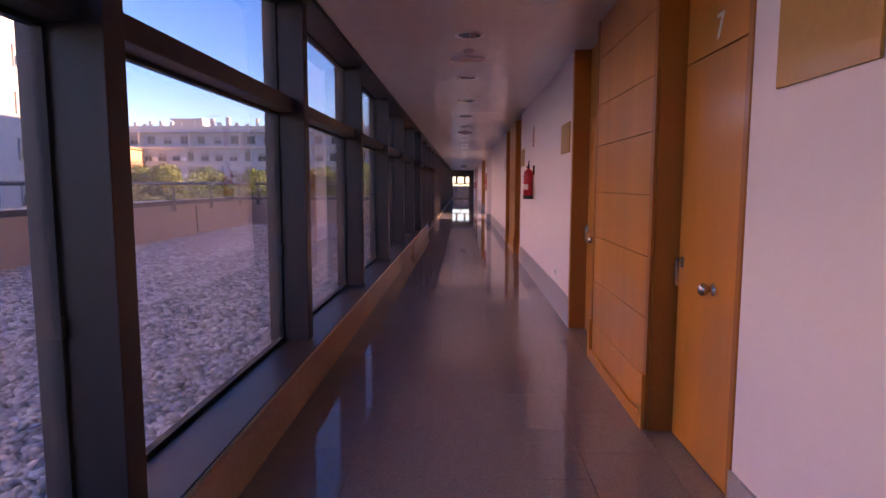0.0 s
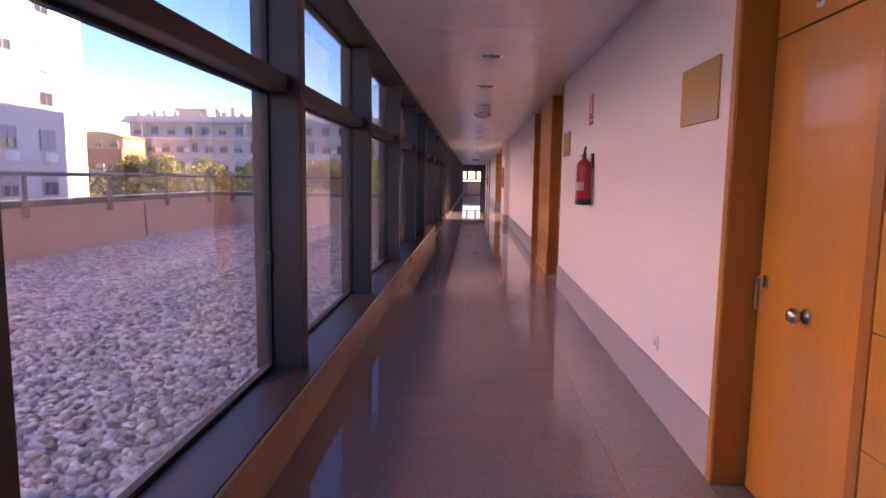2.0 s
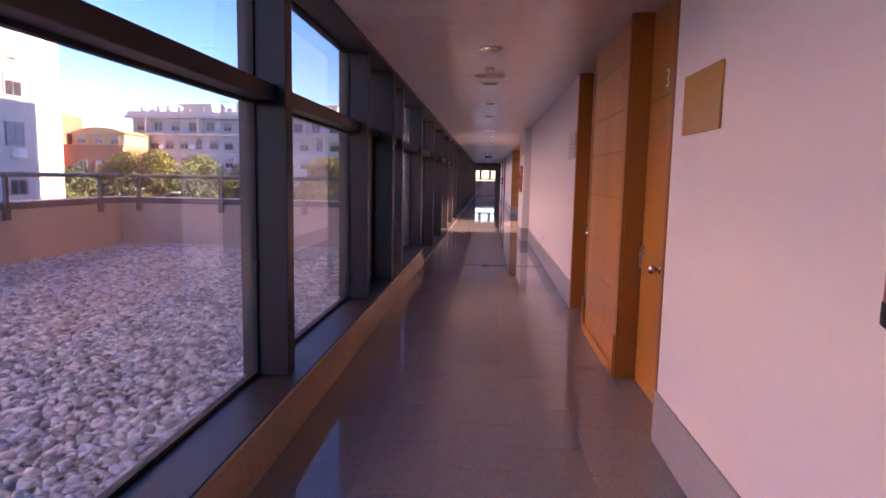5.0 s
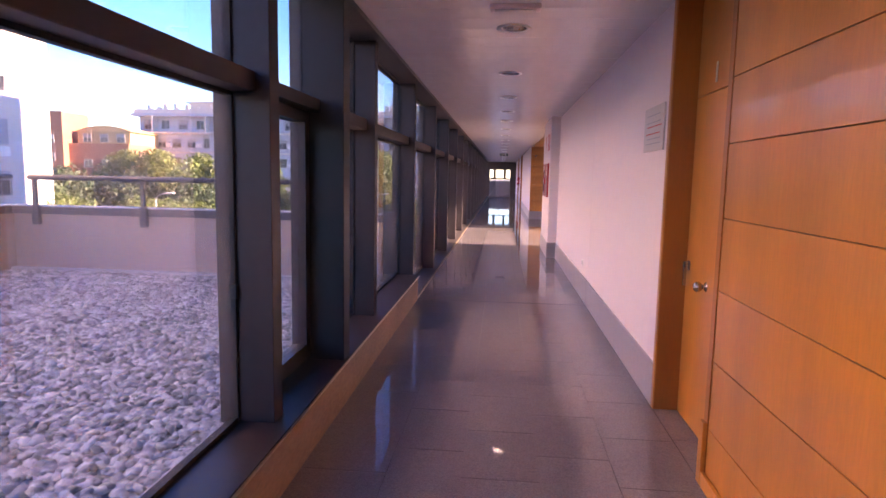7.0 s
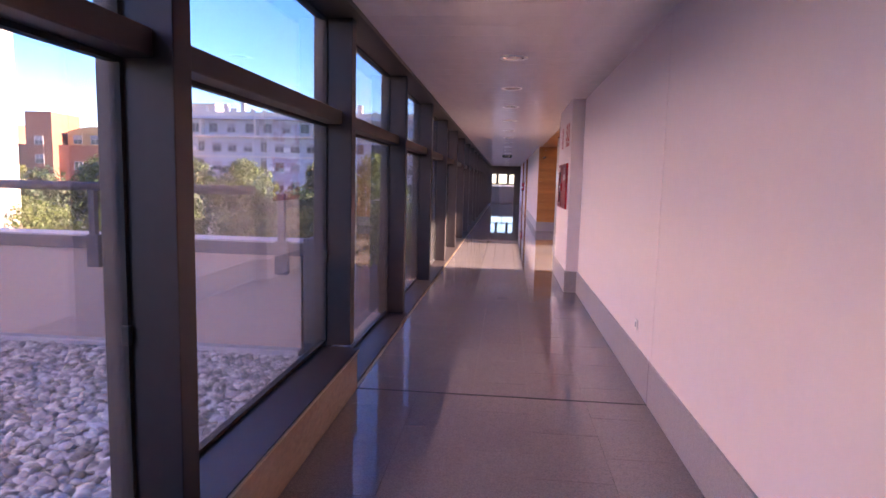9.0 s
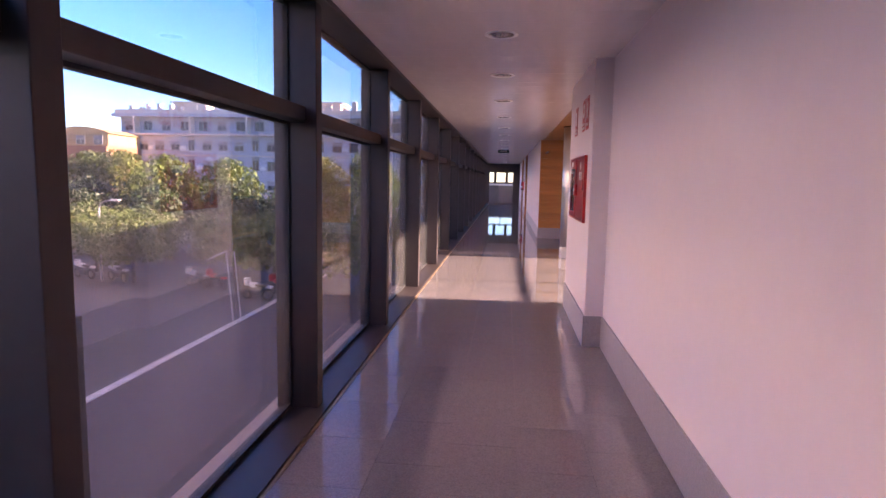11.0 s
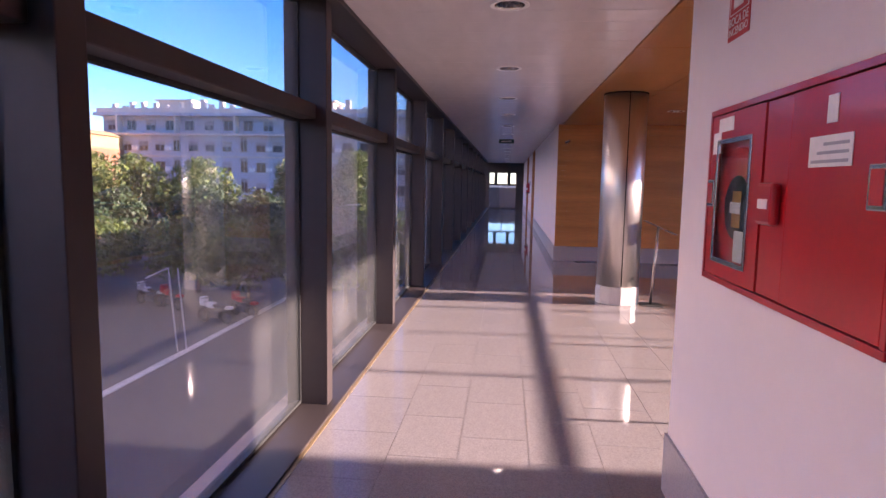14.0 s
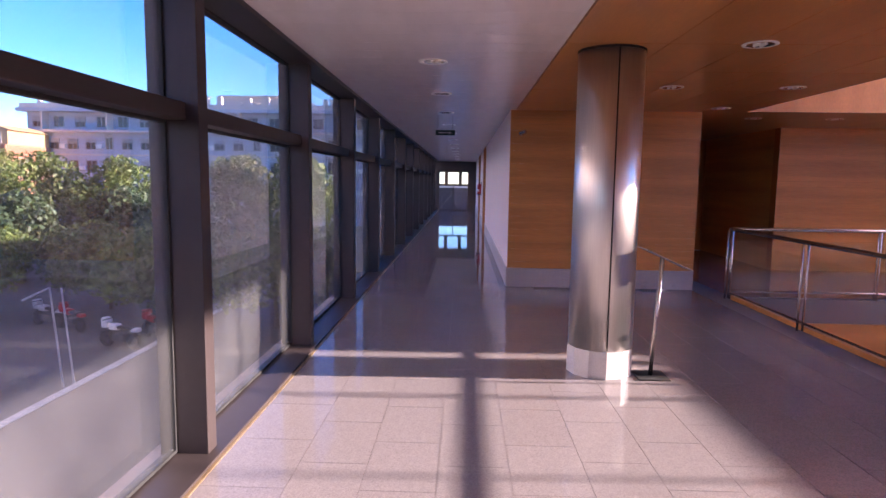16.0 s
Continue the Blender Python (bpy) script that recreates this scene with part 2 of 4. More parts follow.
def thing(name, label, category, group="", kind="", at=(0, 0, 0)):
    ob = new(name)
    ob.empty_display_size = 0.1
    ob.location = at
    return tagged(ob, label, category, group, kind)


def setting(name, bm, material, label, category):
    return tagged(part(name, bm, material), label, category, kind="structure")


def share(name, data, parent, loc):
    ob = new(name, data)
    ob.parent = parent
    ob.location = loc
    return ob


def text_part(words, size, material, parent, m, name="lettering", extrude=0.001):
    cu = bpy.data.curves.new(name, "FONT")
    cu.body, cu.size, cu.align_x, cu.align_y, cu.extrude = words, size, "CENTER", "CENTER", extrude
    ob = new("tmp", cu)
    me = bpy.data.meshes.new_from_object(ob.evaluated_get(bpy.context.evaluated_depsgraph_get()))
    bpy.data.objects.remove(ob)
    me.transform(m)
    me.materials.clear()
    me.materials.append(material)
    o = new(name, me)
    o.parent = parent
    return o


# text on a wall whose face looks to -x
def on_wall(x, y, z):
    return Matrix.Translation((x, y, z)) @ Euler((radians(90), 0, radians(-90))).to_matrix().to_4x4()


# ---------------------------------------------------------------- plan
GX, MX, PX = -0.735, -0.535, -0.455          # glass, inner face of mullions, face of the plinth
WX, CX = 1.63, 1.46                       # right wall, pier
CEILZ, P0, PITCH, MW = 2.69, 4.24, 2.38, 0.12
YB, YE, STEP = -9.0, 58.7, 18.42
PIER0, PIER1, HALL1, HALLX = 22.87, 24.82, 34.1, 1.68
STREET = -4.5

# floor slab, joints show between the tiles
f = bmesh.new()
box(f, -0.9, 4.75, YB, HALL1, -0.35, -0.006)
box(f, -0.9, 1.7, HALL1, YE + 0.3, -0.35, -0.006)
box(f, 4.75, 13, 33.5, 40, -0.35, -0.006)
box(f, 1.7, 4.75, HALL1, 40, -0.35, -0.006)
floor = setting("floor", f, JOINT, "polished grey granite tile floor with thin dark joints", "floor")
setting("wall_right", B(WX, WX + 0.25, YB, 2.32, 0, 2.9), WALL, "white painted plaster corridor wall", "wall")
setting("wall_right_middle", B(WX, WX + 0.25, 6.02, 11.4, 0, 2.9), WALL, "white painted plaster corridor wall", "wall")
wj = B(WX, WX + 0.25, 15.1, 18.435, 0, 2.9)
setting("wall_right_far", wj, WALL, "white painted plaster corridor wall with an expansion joint", "wall")
setting("wall_right_by_pier", B(WX, WX + 0.25, 18.445, PIER0, 0, 2.9), WALL, "white painted plaster corridor wall with an expansion joint", "wall")
setting("joint_cover", B(WX + 0.012, WX + 0.2, 18.435, 18.445, 0, 2.69), JOINT, "thin dark expansion joint in the wall", "joint")
setting("wall_pier", B(CX, CX + 0.5, PIER0, PIER1, 0, 2.9, bevel=0.006), WALL, "white painted pier standing proud of the wall", "pier")
setting("wall_corridor_end", B(1.6, 1.85, HALL1, YE, 0, 2.9), WALL, "white painted corridor wall beyond the hall", "wall")
setting("wall_behind_rooms", B(1.95, 2.2, YB, PIER1, 0, 2.9), PLASTERD, "plain wall closing the rooms", "wall")
setting("wall_back", B(-0.8, 1.9, YB - 0.3, YB, 0, 2.9), WALL, "plain white wall behind the walker", "wall")
# skirting
for i, (x, a, b) in enumerate(((WX, YB, 2.32), (WX, 6.02, 11.4), (WX, 15.1, 18.435), (WX, 18.445, PIER0 - 0.015), (CX, PIER0 - 0.015, PIER1 + 0.01), (1.6, HALL1, YE))):
    setting("baseboard", B(x - 0.015, x - 0.0005, a, b, 0, 0.30, bevel=0.002), BASE, "grey granite skirting board", "baseboard")
setting("baseboard", B(CX - 0.0, WX - 0.016, PIER0 - 0.015, PIER0 - 0.0005, 0, 0.30), BASE, "grey granite skirting board on the pier", "baseboard")
setting("threshold_strip", B(PX, WX - 0.015, STEP + 0.0, STEP + 0.02, -0.004, 0.002), GASKET, "dark joint strip across the floor", "joint strip")

# ceiling: metal planks across the corridor
lamp_y = [5.37 + 2.1 * k for k in range(-6, 8)] + [21.95, 23.8, 25.95, 28.2, 30.45, 32.5] + [34.6 + 2.1 * k for k in range(11)]
LX, LH = 0.61, 0.09
c = bmesh.new()
y = YB
while y < YE:
    cuts = [q for q in lamp_y if q + LH > y and q - LH < y + 0.296]
    x0, x1, y1 = PX - 0.01, WX + 0.2 if y < PIER1 or y > HALL1 else HALLX - 0.004, y + 0.296
    if cuts:
        h0, h1 = max(y, cuts[0] - LH), min(y1, cuts[0] + LH)
        for a, d in ((y, h0), (h1, y1)):
            if d - a > 0.002:
                box(c, x0, x1, a, d, CEILZ, CEILZ + 0.012)
        box(c, x0, LX - LH, h0, h1, CEILZ, CEILZ + 0.012)
        box(c, LX + LH, x1, h0, h1, CEILZ, CEILZ + 0.012)
    else:
        box(c, x0, x1, y, y1, CEILZ, CEILZ + 0.012)
    y += 0.3
box(c, -0.9, 2.2, YB, YE, CEILZ + 0.16, CEILZ + 0.3)
setting("ceiling", c, CEIL, "off-white metal plank ceiling", "ceiling")
wc = bmesh.new()
xs = (HALLX, 2.47, 3.1, 3.73, 4.36, 5.05)
for x0, x1 in zip(xs, xs[1:]):
    y = PIER1
    while y < HALL1 + 1.8:
        box(wc, x0 + 0.004, x1 - 0.004, y, y + 1.192, CEILZ - 0.012, CEILZ + 0.012)
        y += 1.2
box(wc, HALLX, 5.05, PIER1, 40, CEILZ + 0.02, CEILZ + 0.2)
box(wc, 5.05, 13, HALL1, 40, CEILZ, CEILZ + 0.2)
setting("ceiling_hall", wc, WOODC, "glossy brown wood panel ceiling over the hall", "ceiling")

# ---------------------------------------------------------------- glazed wall
plinth_y = (YB, STEP)
setting("window_plinth", B(-0.8, PX, *plinth_y, 0, 0.285), MARBLE, "tan marble plinth below the windows", "plinth")
setting("window_sill", B(-0.78, PX + 0.012, YB, STEP, 0.285, 0.305, bevel=0.003), ALU, "dark bronze aluminium window sill", "sill")
setting("sill_edge", B(PX + 0.0125, PX + 0.018, YB, STEP, 0.283, 0.299), BRASS, "thin brass strip along the sill", "trim")
setting("low_sill", B(-0.8, PX - 0.02, STEP, YE, 0, 0.022, bevel=0.003), ALU, "dark bronze aluminium floor sill", "sill")
setting("low_sill_edge", B(PX - 0.02, PX, STEP, YE, 0, 0.006), BRASS, "brass strip between sill and floor", "trim")
setting("window_head", B(-0.8, PX - 0.012, YB, YE, 2.655, 2.86), ALU, "dark bronze aluminium head beam", "beam")
DOORBAY = 5


def window(k):
    y1 = P0 + PITCH * k
    y0 = y1 - PITCH + MW
    low = y0 > STEP - 0.3
    zb = 0.03 if low else 0.31
    w = thing("window_%d" % (k + 5), "dark bronze framed floor-to-ceiling corridor window" if low else "dark bronze framed corridor window with a transom", "window", "corridor windows", "structure", (GX, y0, 0))
    L = y1 - y0

    def p(name, bm, m, label=""):
        return part(name, bm, m, w, label)
    p("mullion", B(-0.08, MX - GX, L, L + MW, 0.0 if low else 0.29, 2.67, bevel=0.004), ALU)
    a = 0.0
    if k == DOORBAY:
        # door leaf in the bay, then a post and a narrow fixed light
        d0, d1 = 0.02, 0.93
        p("door_post", B(-0.08, PX - GX - 0.005, 0.94, 1.09, 0.306, 2.654, bevel=0.004), POSTM, "deep post with its shade painted in black")
        lf = bmesh.new()
        box(lf, -0.04, 0.05, d0, d0 + 0.08, 0.33, 1.93)
        box(lf, -0.04, 0.05, d1 - 0.08, d1, 0.33, 1.93)
        box(lf, -0.04, 0.05, d0 + 0.08, d1 - 0.08, 0.33, 0.43)
        box(lf, -0.04, 0.05, d0 + 0.08, d1 - 0.08, 1.86, 1.93)
        leaf = p("door_leaf", lf, ALU, "dark bronze glazed terrace door, shut")
        part("pane", B(-0.006, 0.006, d0 + 0.08, d1 - 0.08, 0.43, 1.86), GLASS, leaf).visible_shadow = False
        h = bmesh.new()
        box(h, 0.05, 0.1, d0 + 0.03, d0 + 0.06, 1.35, 1.375)
        box(h, 0.085, 0.11, d0 + 0.03, d0 + 0.2, 1.35, 1.375, bevel=0.004)
        part("door_handle", h, BLACKP, leaf, "black lever handle")
        p("transom", B(-0.06, 0.12, 0, 0.94, 1.935, 2.01, bevel=0.004), ALU)
        p("pane", B(-0.006, 0.006, 0, 0.94, 2.01, 2.655), GLASS).visible_shadow = False
        a = 1.09
    p("transom", B(-0.06, 0.13, a, L, 1.915, 2.01, bevel=0.006), ALU)
    g = bmesh.new()
    for z0, z1 in ((zb, 1.915), (2.01, 2.655)):
        box(g, -0.02, 0.02, a, a + 0.018, z0, z1), box(g, -0.02, 0.02, L - 0.018, L, z0, z1)
        box(g, -0.02, 0.02, a + 0.018, L - 0.018, z0, z0 + 0.018), box(g, -0.02, 0.02, a + 0.018, L - 0.018, z1 - 0.018, z1)
    p("gasket", g, GASKET)
    for z0, z1 in ((zb, 1.915), (2.01, 2.655)):
        p("pane", B(-0.006, 0.006, a + 0.018, L - 0.018, z0 + 0.018, z1 - 0.018), GLASS).visible_shadow = False
    if not low:
        p("catch", B(0.0, 0.03, L - 0.03, L - 0.005, 0.93, 1.0, bevel=0.004), BLACKP)


for k in range(-4, 23):
    window(k)
# end of the corridor
e = thing("window_end", "glazed end wall of the corridor with a dark frame", "window", "", "structure", (0, YE, 0))
for x0, x1, z0, z1 in ((-0.8, -0.42, 0, 2.7), (1.15, 1.9, 0, 2.7), (-0.42, 1.15, 2.1, 2.7), (-0.42, 1.15, 1.36, 1.46), (-0.42, 1.15, 0, 0.06), (0.33, 0.37, 0.06, 1.36)):
    part("frame", B(x0, x1, 0, 0.12, z0, z1), ALU, e)
for x0, x1 in ((-0.13, 0.05), (0.64, 0.82)):
    part("frame", B(x0, x1, 0, 0.12, 1.46, 2.1), ALU, e)
for x0, x1, z0, z1 in ((-0.42, 0.33, 0.06, 1.36), (0.37, 1.15, 0.06, 1.36), (-0.42, -0.13, 1.46, 2.1), (0.05, 0.64, 1.46, 2.1), (0.82, 1.15, 1.46, 2.1)):
    part("pane", B(x0, x1, 0.05, 0.062, z0, z1), GLASS, e).visible_shadow = False


# ---------------------------------------------------------------- door units
def door(parent_y, number, label, w):
    """A recessed veneered door, hinges and knob included; y runs along the wall from its near jamb."""
    d = thing("door", label, "door", "numbered office doors", "structure", (WX, parent_y, 0))
    part("door_leaf", B(0.14, 0.18, 0.02, w - 0.02, 0.008, 2.055, bevel=0.002), WOOD, d)
    top = part("overpanel", B(0.14, 0.18, 0.02, w - 0.02, 2.063, 2.69, bevel=0.002), WOOD, d)
    part("back_panel", B(0.182, 0.2, 0.0, w, 0, 2.69), GROOVE, d)
    kb = bmesh.new()
    m = Matrix.Translation((0.14, 0.56, 0.92)) @ Euler((0, radians(-90), 0)).to_matrix().to_4x4()
    lathe(kb, ((0.03, 0), (0.029, 0.004), (0.014, 0.007), (0.013, 0.022), (0.022, 0.028), (0.031, 0.042), (0.031, 0.056), (0.022, 0.068), (0.004, 0.072)), m)
    part("door_knob", kb, CHROME, d, "round satin chrome door knob", smooth=True)
    part("strike_plate", B(0.118, 0.14, w - 0.03, w - 0.012, 0.86, 1.02, bevel=0.003), CHROME, d)
    part("keyhole_plate", B(0.132, 0.14, w - 0.1, w - 0.06, 0.97, 1.03, bevel=0.003), CHROME, d)
    text_part(number, 0.17, WHITEP, top, on_wall(0.137, 0.62, 2.16), "number", 0.003)
    return d


def door_unit(y0, near, far):
    door(y0, near, "beech veneer office door number %s, shut, recessed in the wall" % near, 1.06)
    door(y0 + 2.62, far, "beech veneer office door number %s, shut, recessed in the wall" % far, 0.98)
    j = thing("door_frame", "beech door casing and jambs reaching the ceiling", "door frame", "", "structure", (WX, y0, 0))
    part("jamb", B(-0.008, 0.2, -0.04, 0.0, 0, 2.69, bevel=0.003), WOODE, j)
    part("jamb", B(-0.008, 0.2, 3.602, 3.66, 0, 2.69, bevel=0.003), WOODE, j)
    part("casing", B(-0.014, -0.0085, 3.61, 3.66, 0, 2.69), WOOD, j)
    q = thing("wood_panelling", "beech veneer panelling with horizontal grooves between two doors", "panelling", "", "structure", (WX, y0 + 1.08, 0))
    W = 1.54
    part("core", B(0.012, 0.2, 0, W, 0, 2.69), GROOVE, q)
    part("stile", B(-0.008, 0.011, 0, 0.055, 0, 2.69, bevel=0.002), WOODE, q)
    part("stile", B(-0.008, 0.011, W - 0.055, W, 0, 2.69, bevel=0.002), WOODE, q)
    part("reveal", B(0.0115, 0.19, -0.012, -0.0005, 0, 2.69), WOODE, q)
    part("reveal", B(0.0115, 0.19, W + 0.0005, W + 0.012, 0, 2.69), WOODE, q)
    zs = (0.0, 0.3, 0.65, 1.008, 1.363, 1.72, 2.03, 2.39, 2.69)
    for a, b in zip(zs, zs[1:]):
        part("panel", B(-0.004, 0.0115, 0.058, W - 0.058, a + 0.002, b - 0.002, bevel=0.002), WOOD, q)
    part("kick_stile", B(-0.03, -0.0085, 0.0, 0.06, 0, 0.33, bevel=0.003), WOOD, q)
    part("kick_stile", B(-0.03, -0.0085, W - 0.06, W, 0, 0.33, bevel=0.003), WOOD, q)
    part("kick_rail", B(-0.03, -0.0085, 0.061, W - 0.061, 0, 0.075, bevel=0.003), WOOD, q)


door_unit(2.36, "7", "5")
door_unit(11.44, "3", "1")


def plaque(y0, y1, z0, z1, m, label, lines=False):
    p = thing("wall_plaque", label, "plaque", "", "", (WX, y0, z0))
    part("plate", B(-0.014, -0.002, 0, y1 - y0, 0, z1 - z0, bevel=0.002), m, p)
    if lines:
        for i, z in enumerate((0.05, 0.085, 0.12, 0.17, 0.2, 0.25)):
            part("print_line", B(-0.016, -0.0141, 0.06 + 0.02 * (i % 3), (y1 - y0) - 0.07 - 0.03 * (i % 2), z, z + 0.007), REDP if i in (2, 3) else GREYP, p)
    return p


plaque(1.6, 2.12, 1.745, 2.05, PLQ, "ochre wood plaque on the white wall beside a door")
plaque(6.17, 6.69, 1.74, 2.045, PLQ, "ochre wood plaque on the white wall beside a door")
plaque(10.69, 11.2, 1.735, 2.03, PLQ, "ochre wood plaque on the white wall beside a door")
plaque(15.2, 15.76, 1.745, 2.06, PLQ2, "pale notice plate with printed lines on the wall", True)


def socket(x, y, z):
    s = thing("wall_socket", "small white wall socket above the skirting", "socket", "", "", (x, y, z))
    part("plate", B(-0.012, -0.001, 0, 0.08, 0, 0.08, bevel=0.003), WHITEP, s)
    part("insert", B(-0.014, -0.0121, 0.022, 0.058, 0.02, 0.06, bevel=0.002), GREYP, s)


socket(WX, 6.9, 0.39)
socket(WX, 18.9, 0.42)


def fire_sign(x, y, z, w, h, words, picto, label):
    s = thing("fire_sign", label, "sign", "fire signs", "", (x, y, z))
    part("plate", B(-0.004, -0.001, 0, w, 0, h), REDP, s)
    part("border", B(-0.005, -0.0041, 0.012, w - 0.012, h * 0.3, h - 0.012), WHITEP, s)
    part("field", B(-0.006, -0.0051, 0.02, w - 0.02, h * 0.31, h - 0.02), REDP, s)
    if picto == "disc":
        bm = cyl(bmesh.new(), w * 0.36, (-0.0068, w / 2, h * 0.64), (-0.0061, w / 2, h * 0.64), 24)
        part("pictogram", bm, WHITEP, s)
        part("pictogram", cyl(bmesh.new(), w * 0.18, (-0.0076, w / 2, h * 0.64), (-0.0069, w / 2, h * 0.64), 20), REDP, s)
    elif picto == "hose":
        part("pictogram", B(-0.007, -0.0061, w * 0.3, w * 0.75, h * 0.36, h * 0.85), WHITEP, s)
    else:
        bm = B(-0.007, -0.0061, w * 0.36, w * 0.64, h * 0.36, h * 0.8)
        cyl(bm, w * 0.14, (-0.007, w / 2, h * 0.8), (-0.0061, w / 2, h * 0.8), 16)
        part("pictogram", bm, WHITEP, s)
    rows = words.split("/")
    for i, r in enumerate(rows):
        text_part(r, min(h * 0.17, w * 1.5 / max(len(r), 1)), WHITEP, s, on_wall(-0.0055, w / 2, h * (0.15 if len(rows) == 1 else 0.21 - 0.12 * i)), "lettering", 0.0004)


def extinguisher(x, y, z):
    """A hand extinguisher hanging on a wall that faces -x; z is its foot."""
    e = thing("fire_extinguisher", "red powder fire extinguisher hung on the white wall", "fire extinguisher", "", "", (x, y, z))
    r, cx = 0.074, -0.09
    m = Matrix.Translation((cx, 0, 0))
    part("body", lathe(bmesh.new(), ((r * 0.96, 0.05), (r, 0.056), (r, 0.36), (r * 0.94, 0.395), (r * 0.7, 0.425), (r * 0.34, 0.442), (r * 0.3, 0.455)), m, 32), RED, e, smooth=True)
    part("foot_ring", lathe(bmesh.new(), ((r * 0.95, 0), (r * 1.03, 0.006), (r * 1.03, 0.052), (r * 0.98, 0.056)), m, 32), BLACKP, e, "black plastic foot", smooth=True)
    part("valve", cyl(bmesh.new(), 0.018, (cx, 0, 0.45), (cx, 0, 0.495)), BLACKP, e)
    lv = box(bmesh.new(), cx - 0.012, cx + 0.012, -0.05, 0.02, 0.495, 0.508, bevel=0.003)
    part("lever", lv, BLACKP, e)
    lv = cyl(bmesh.new(), 0.011, (cx, 0.01, 0.505), (cx, -0.045, 0.56), 10)
    part("handle", lv, BLACKP, e)
    ring = bmesh.new()
    for k in range(16):
        a, b = 2 * math.pi * k / 16, 2 * math.pi * (k + 1) / 16
        cyl(ring, 0.0025, (cx, -0.06 + 0.02 * math.cos(a), 0.53 + 0.02 * math.sin(a)), (cx, -0.06 + 0.02 * math.cos(b), 0.53 + 0.02 * math.sin(b)), 6)
    part("pin_ring", ring, CHROME, e)
    part("gauge", cyl(bmesh.new(), 0.015, (cx - 0.02, 0.005, 0.474), (cx - 0.032, 0.005, 0.474), 16), CHROME, e)
    cu = bpy.data.curves.new("hose", "CURVE")
    cu.dimensions, cu.bevel_depth, cu.bevel_resolution = "3D", 0.009, 2
    sp = cu.splines.new("BEZIER")
    sp.bezier_points.add(2)
    for bp, co in zip(sp.bezier_points, ((cx, 0.02, 0.48), (cx + 0.01, 0.1, 0.38), (cx + 0.02, 0.088, 0.1))):
        bp.co = co
        bp.handle_left_type = bp.handle_right_type = "AUTO"
    ho = new("tmp", cu)
    me = bpy.data.meshes.new_from_object(ho.evaluated_get(bpy.context.evaluated_depsgraph_get()))
    bpy.data.objects.remove(ho)
    me.materials.append(BLACKP)
    hose = new("hose", me)
    hose.parent = e

    def wrap(a0, a1, z0, z1, rr):
        bm = bmesh.new()
        n = 8
        vs = [[bm.verts.new((cx + rr * math.cos(a0 + (a1 - a0) * k / n), rr * math.sin(a0 + (a1 - a0) * k / n), zz)) for k in range(n + 1)] for zz in (z0, z1)]
        for k in range(n):
            bm.faces.new((vs[0][k], vs[0][k + 1], vs[1][k + 1], vs[1][k]))
        bmesh.ops.solidify(bm, geom=bm.faces[:], thickness=0.0012)
        return bm
    deg = radians
    part("label", wrap(deg(195), deg(262), 0.14, 0.22, r + 0.002), WHITEP, e, "white inspection label")
    part("label", wrap(deg(150), deg(187), 0.15, 0.21, r + 0.002), WHITEP, e, "white inspection label")
    for i in range(6):
        part("print_line", wrap(deg(165), deg(200 - 4 * (i % 2)), 0.26 + 0.022 * i, 0.268 + 0.022 * i, r + 0.002), WHITEP, e)
    part("wall_bracket", B(-0.025, -0.002, -0.03, 0.03, 0.36, 0.5, bevel=0.003), BLACKP, e)


extinguisher(WX, 9.22, 1.2)
fire_sign(WX, 9.32, 1.99, 0.2, 0.3, "EXTINTOR", "ext", "red fire extinguisher sign on the white wall")
fire_sign(CX, 24.1, 2.08, 0.21, 0.31, "BOCA DE/INCENDIO", "hose", "red fire hose sign on the pier")
fire_sign(CX, 23.44, 2.08, 0.21, 0.32, "PULSADOR/DE ALARMA", "disc", "red alarm button sign on the pier")
fire_sign(CX, 23.16, 2.08, 0.21, 0.32, "EXTINTOR", "ext", "red fire extinguisher sign on the pier")


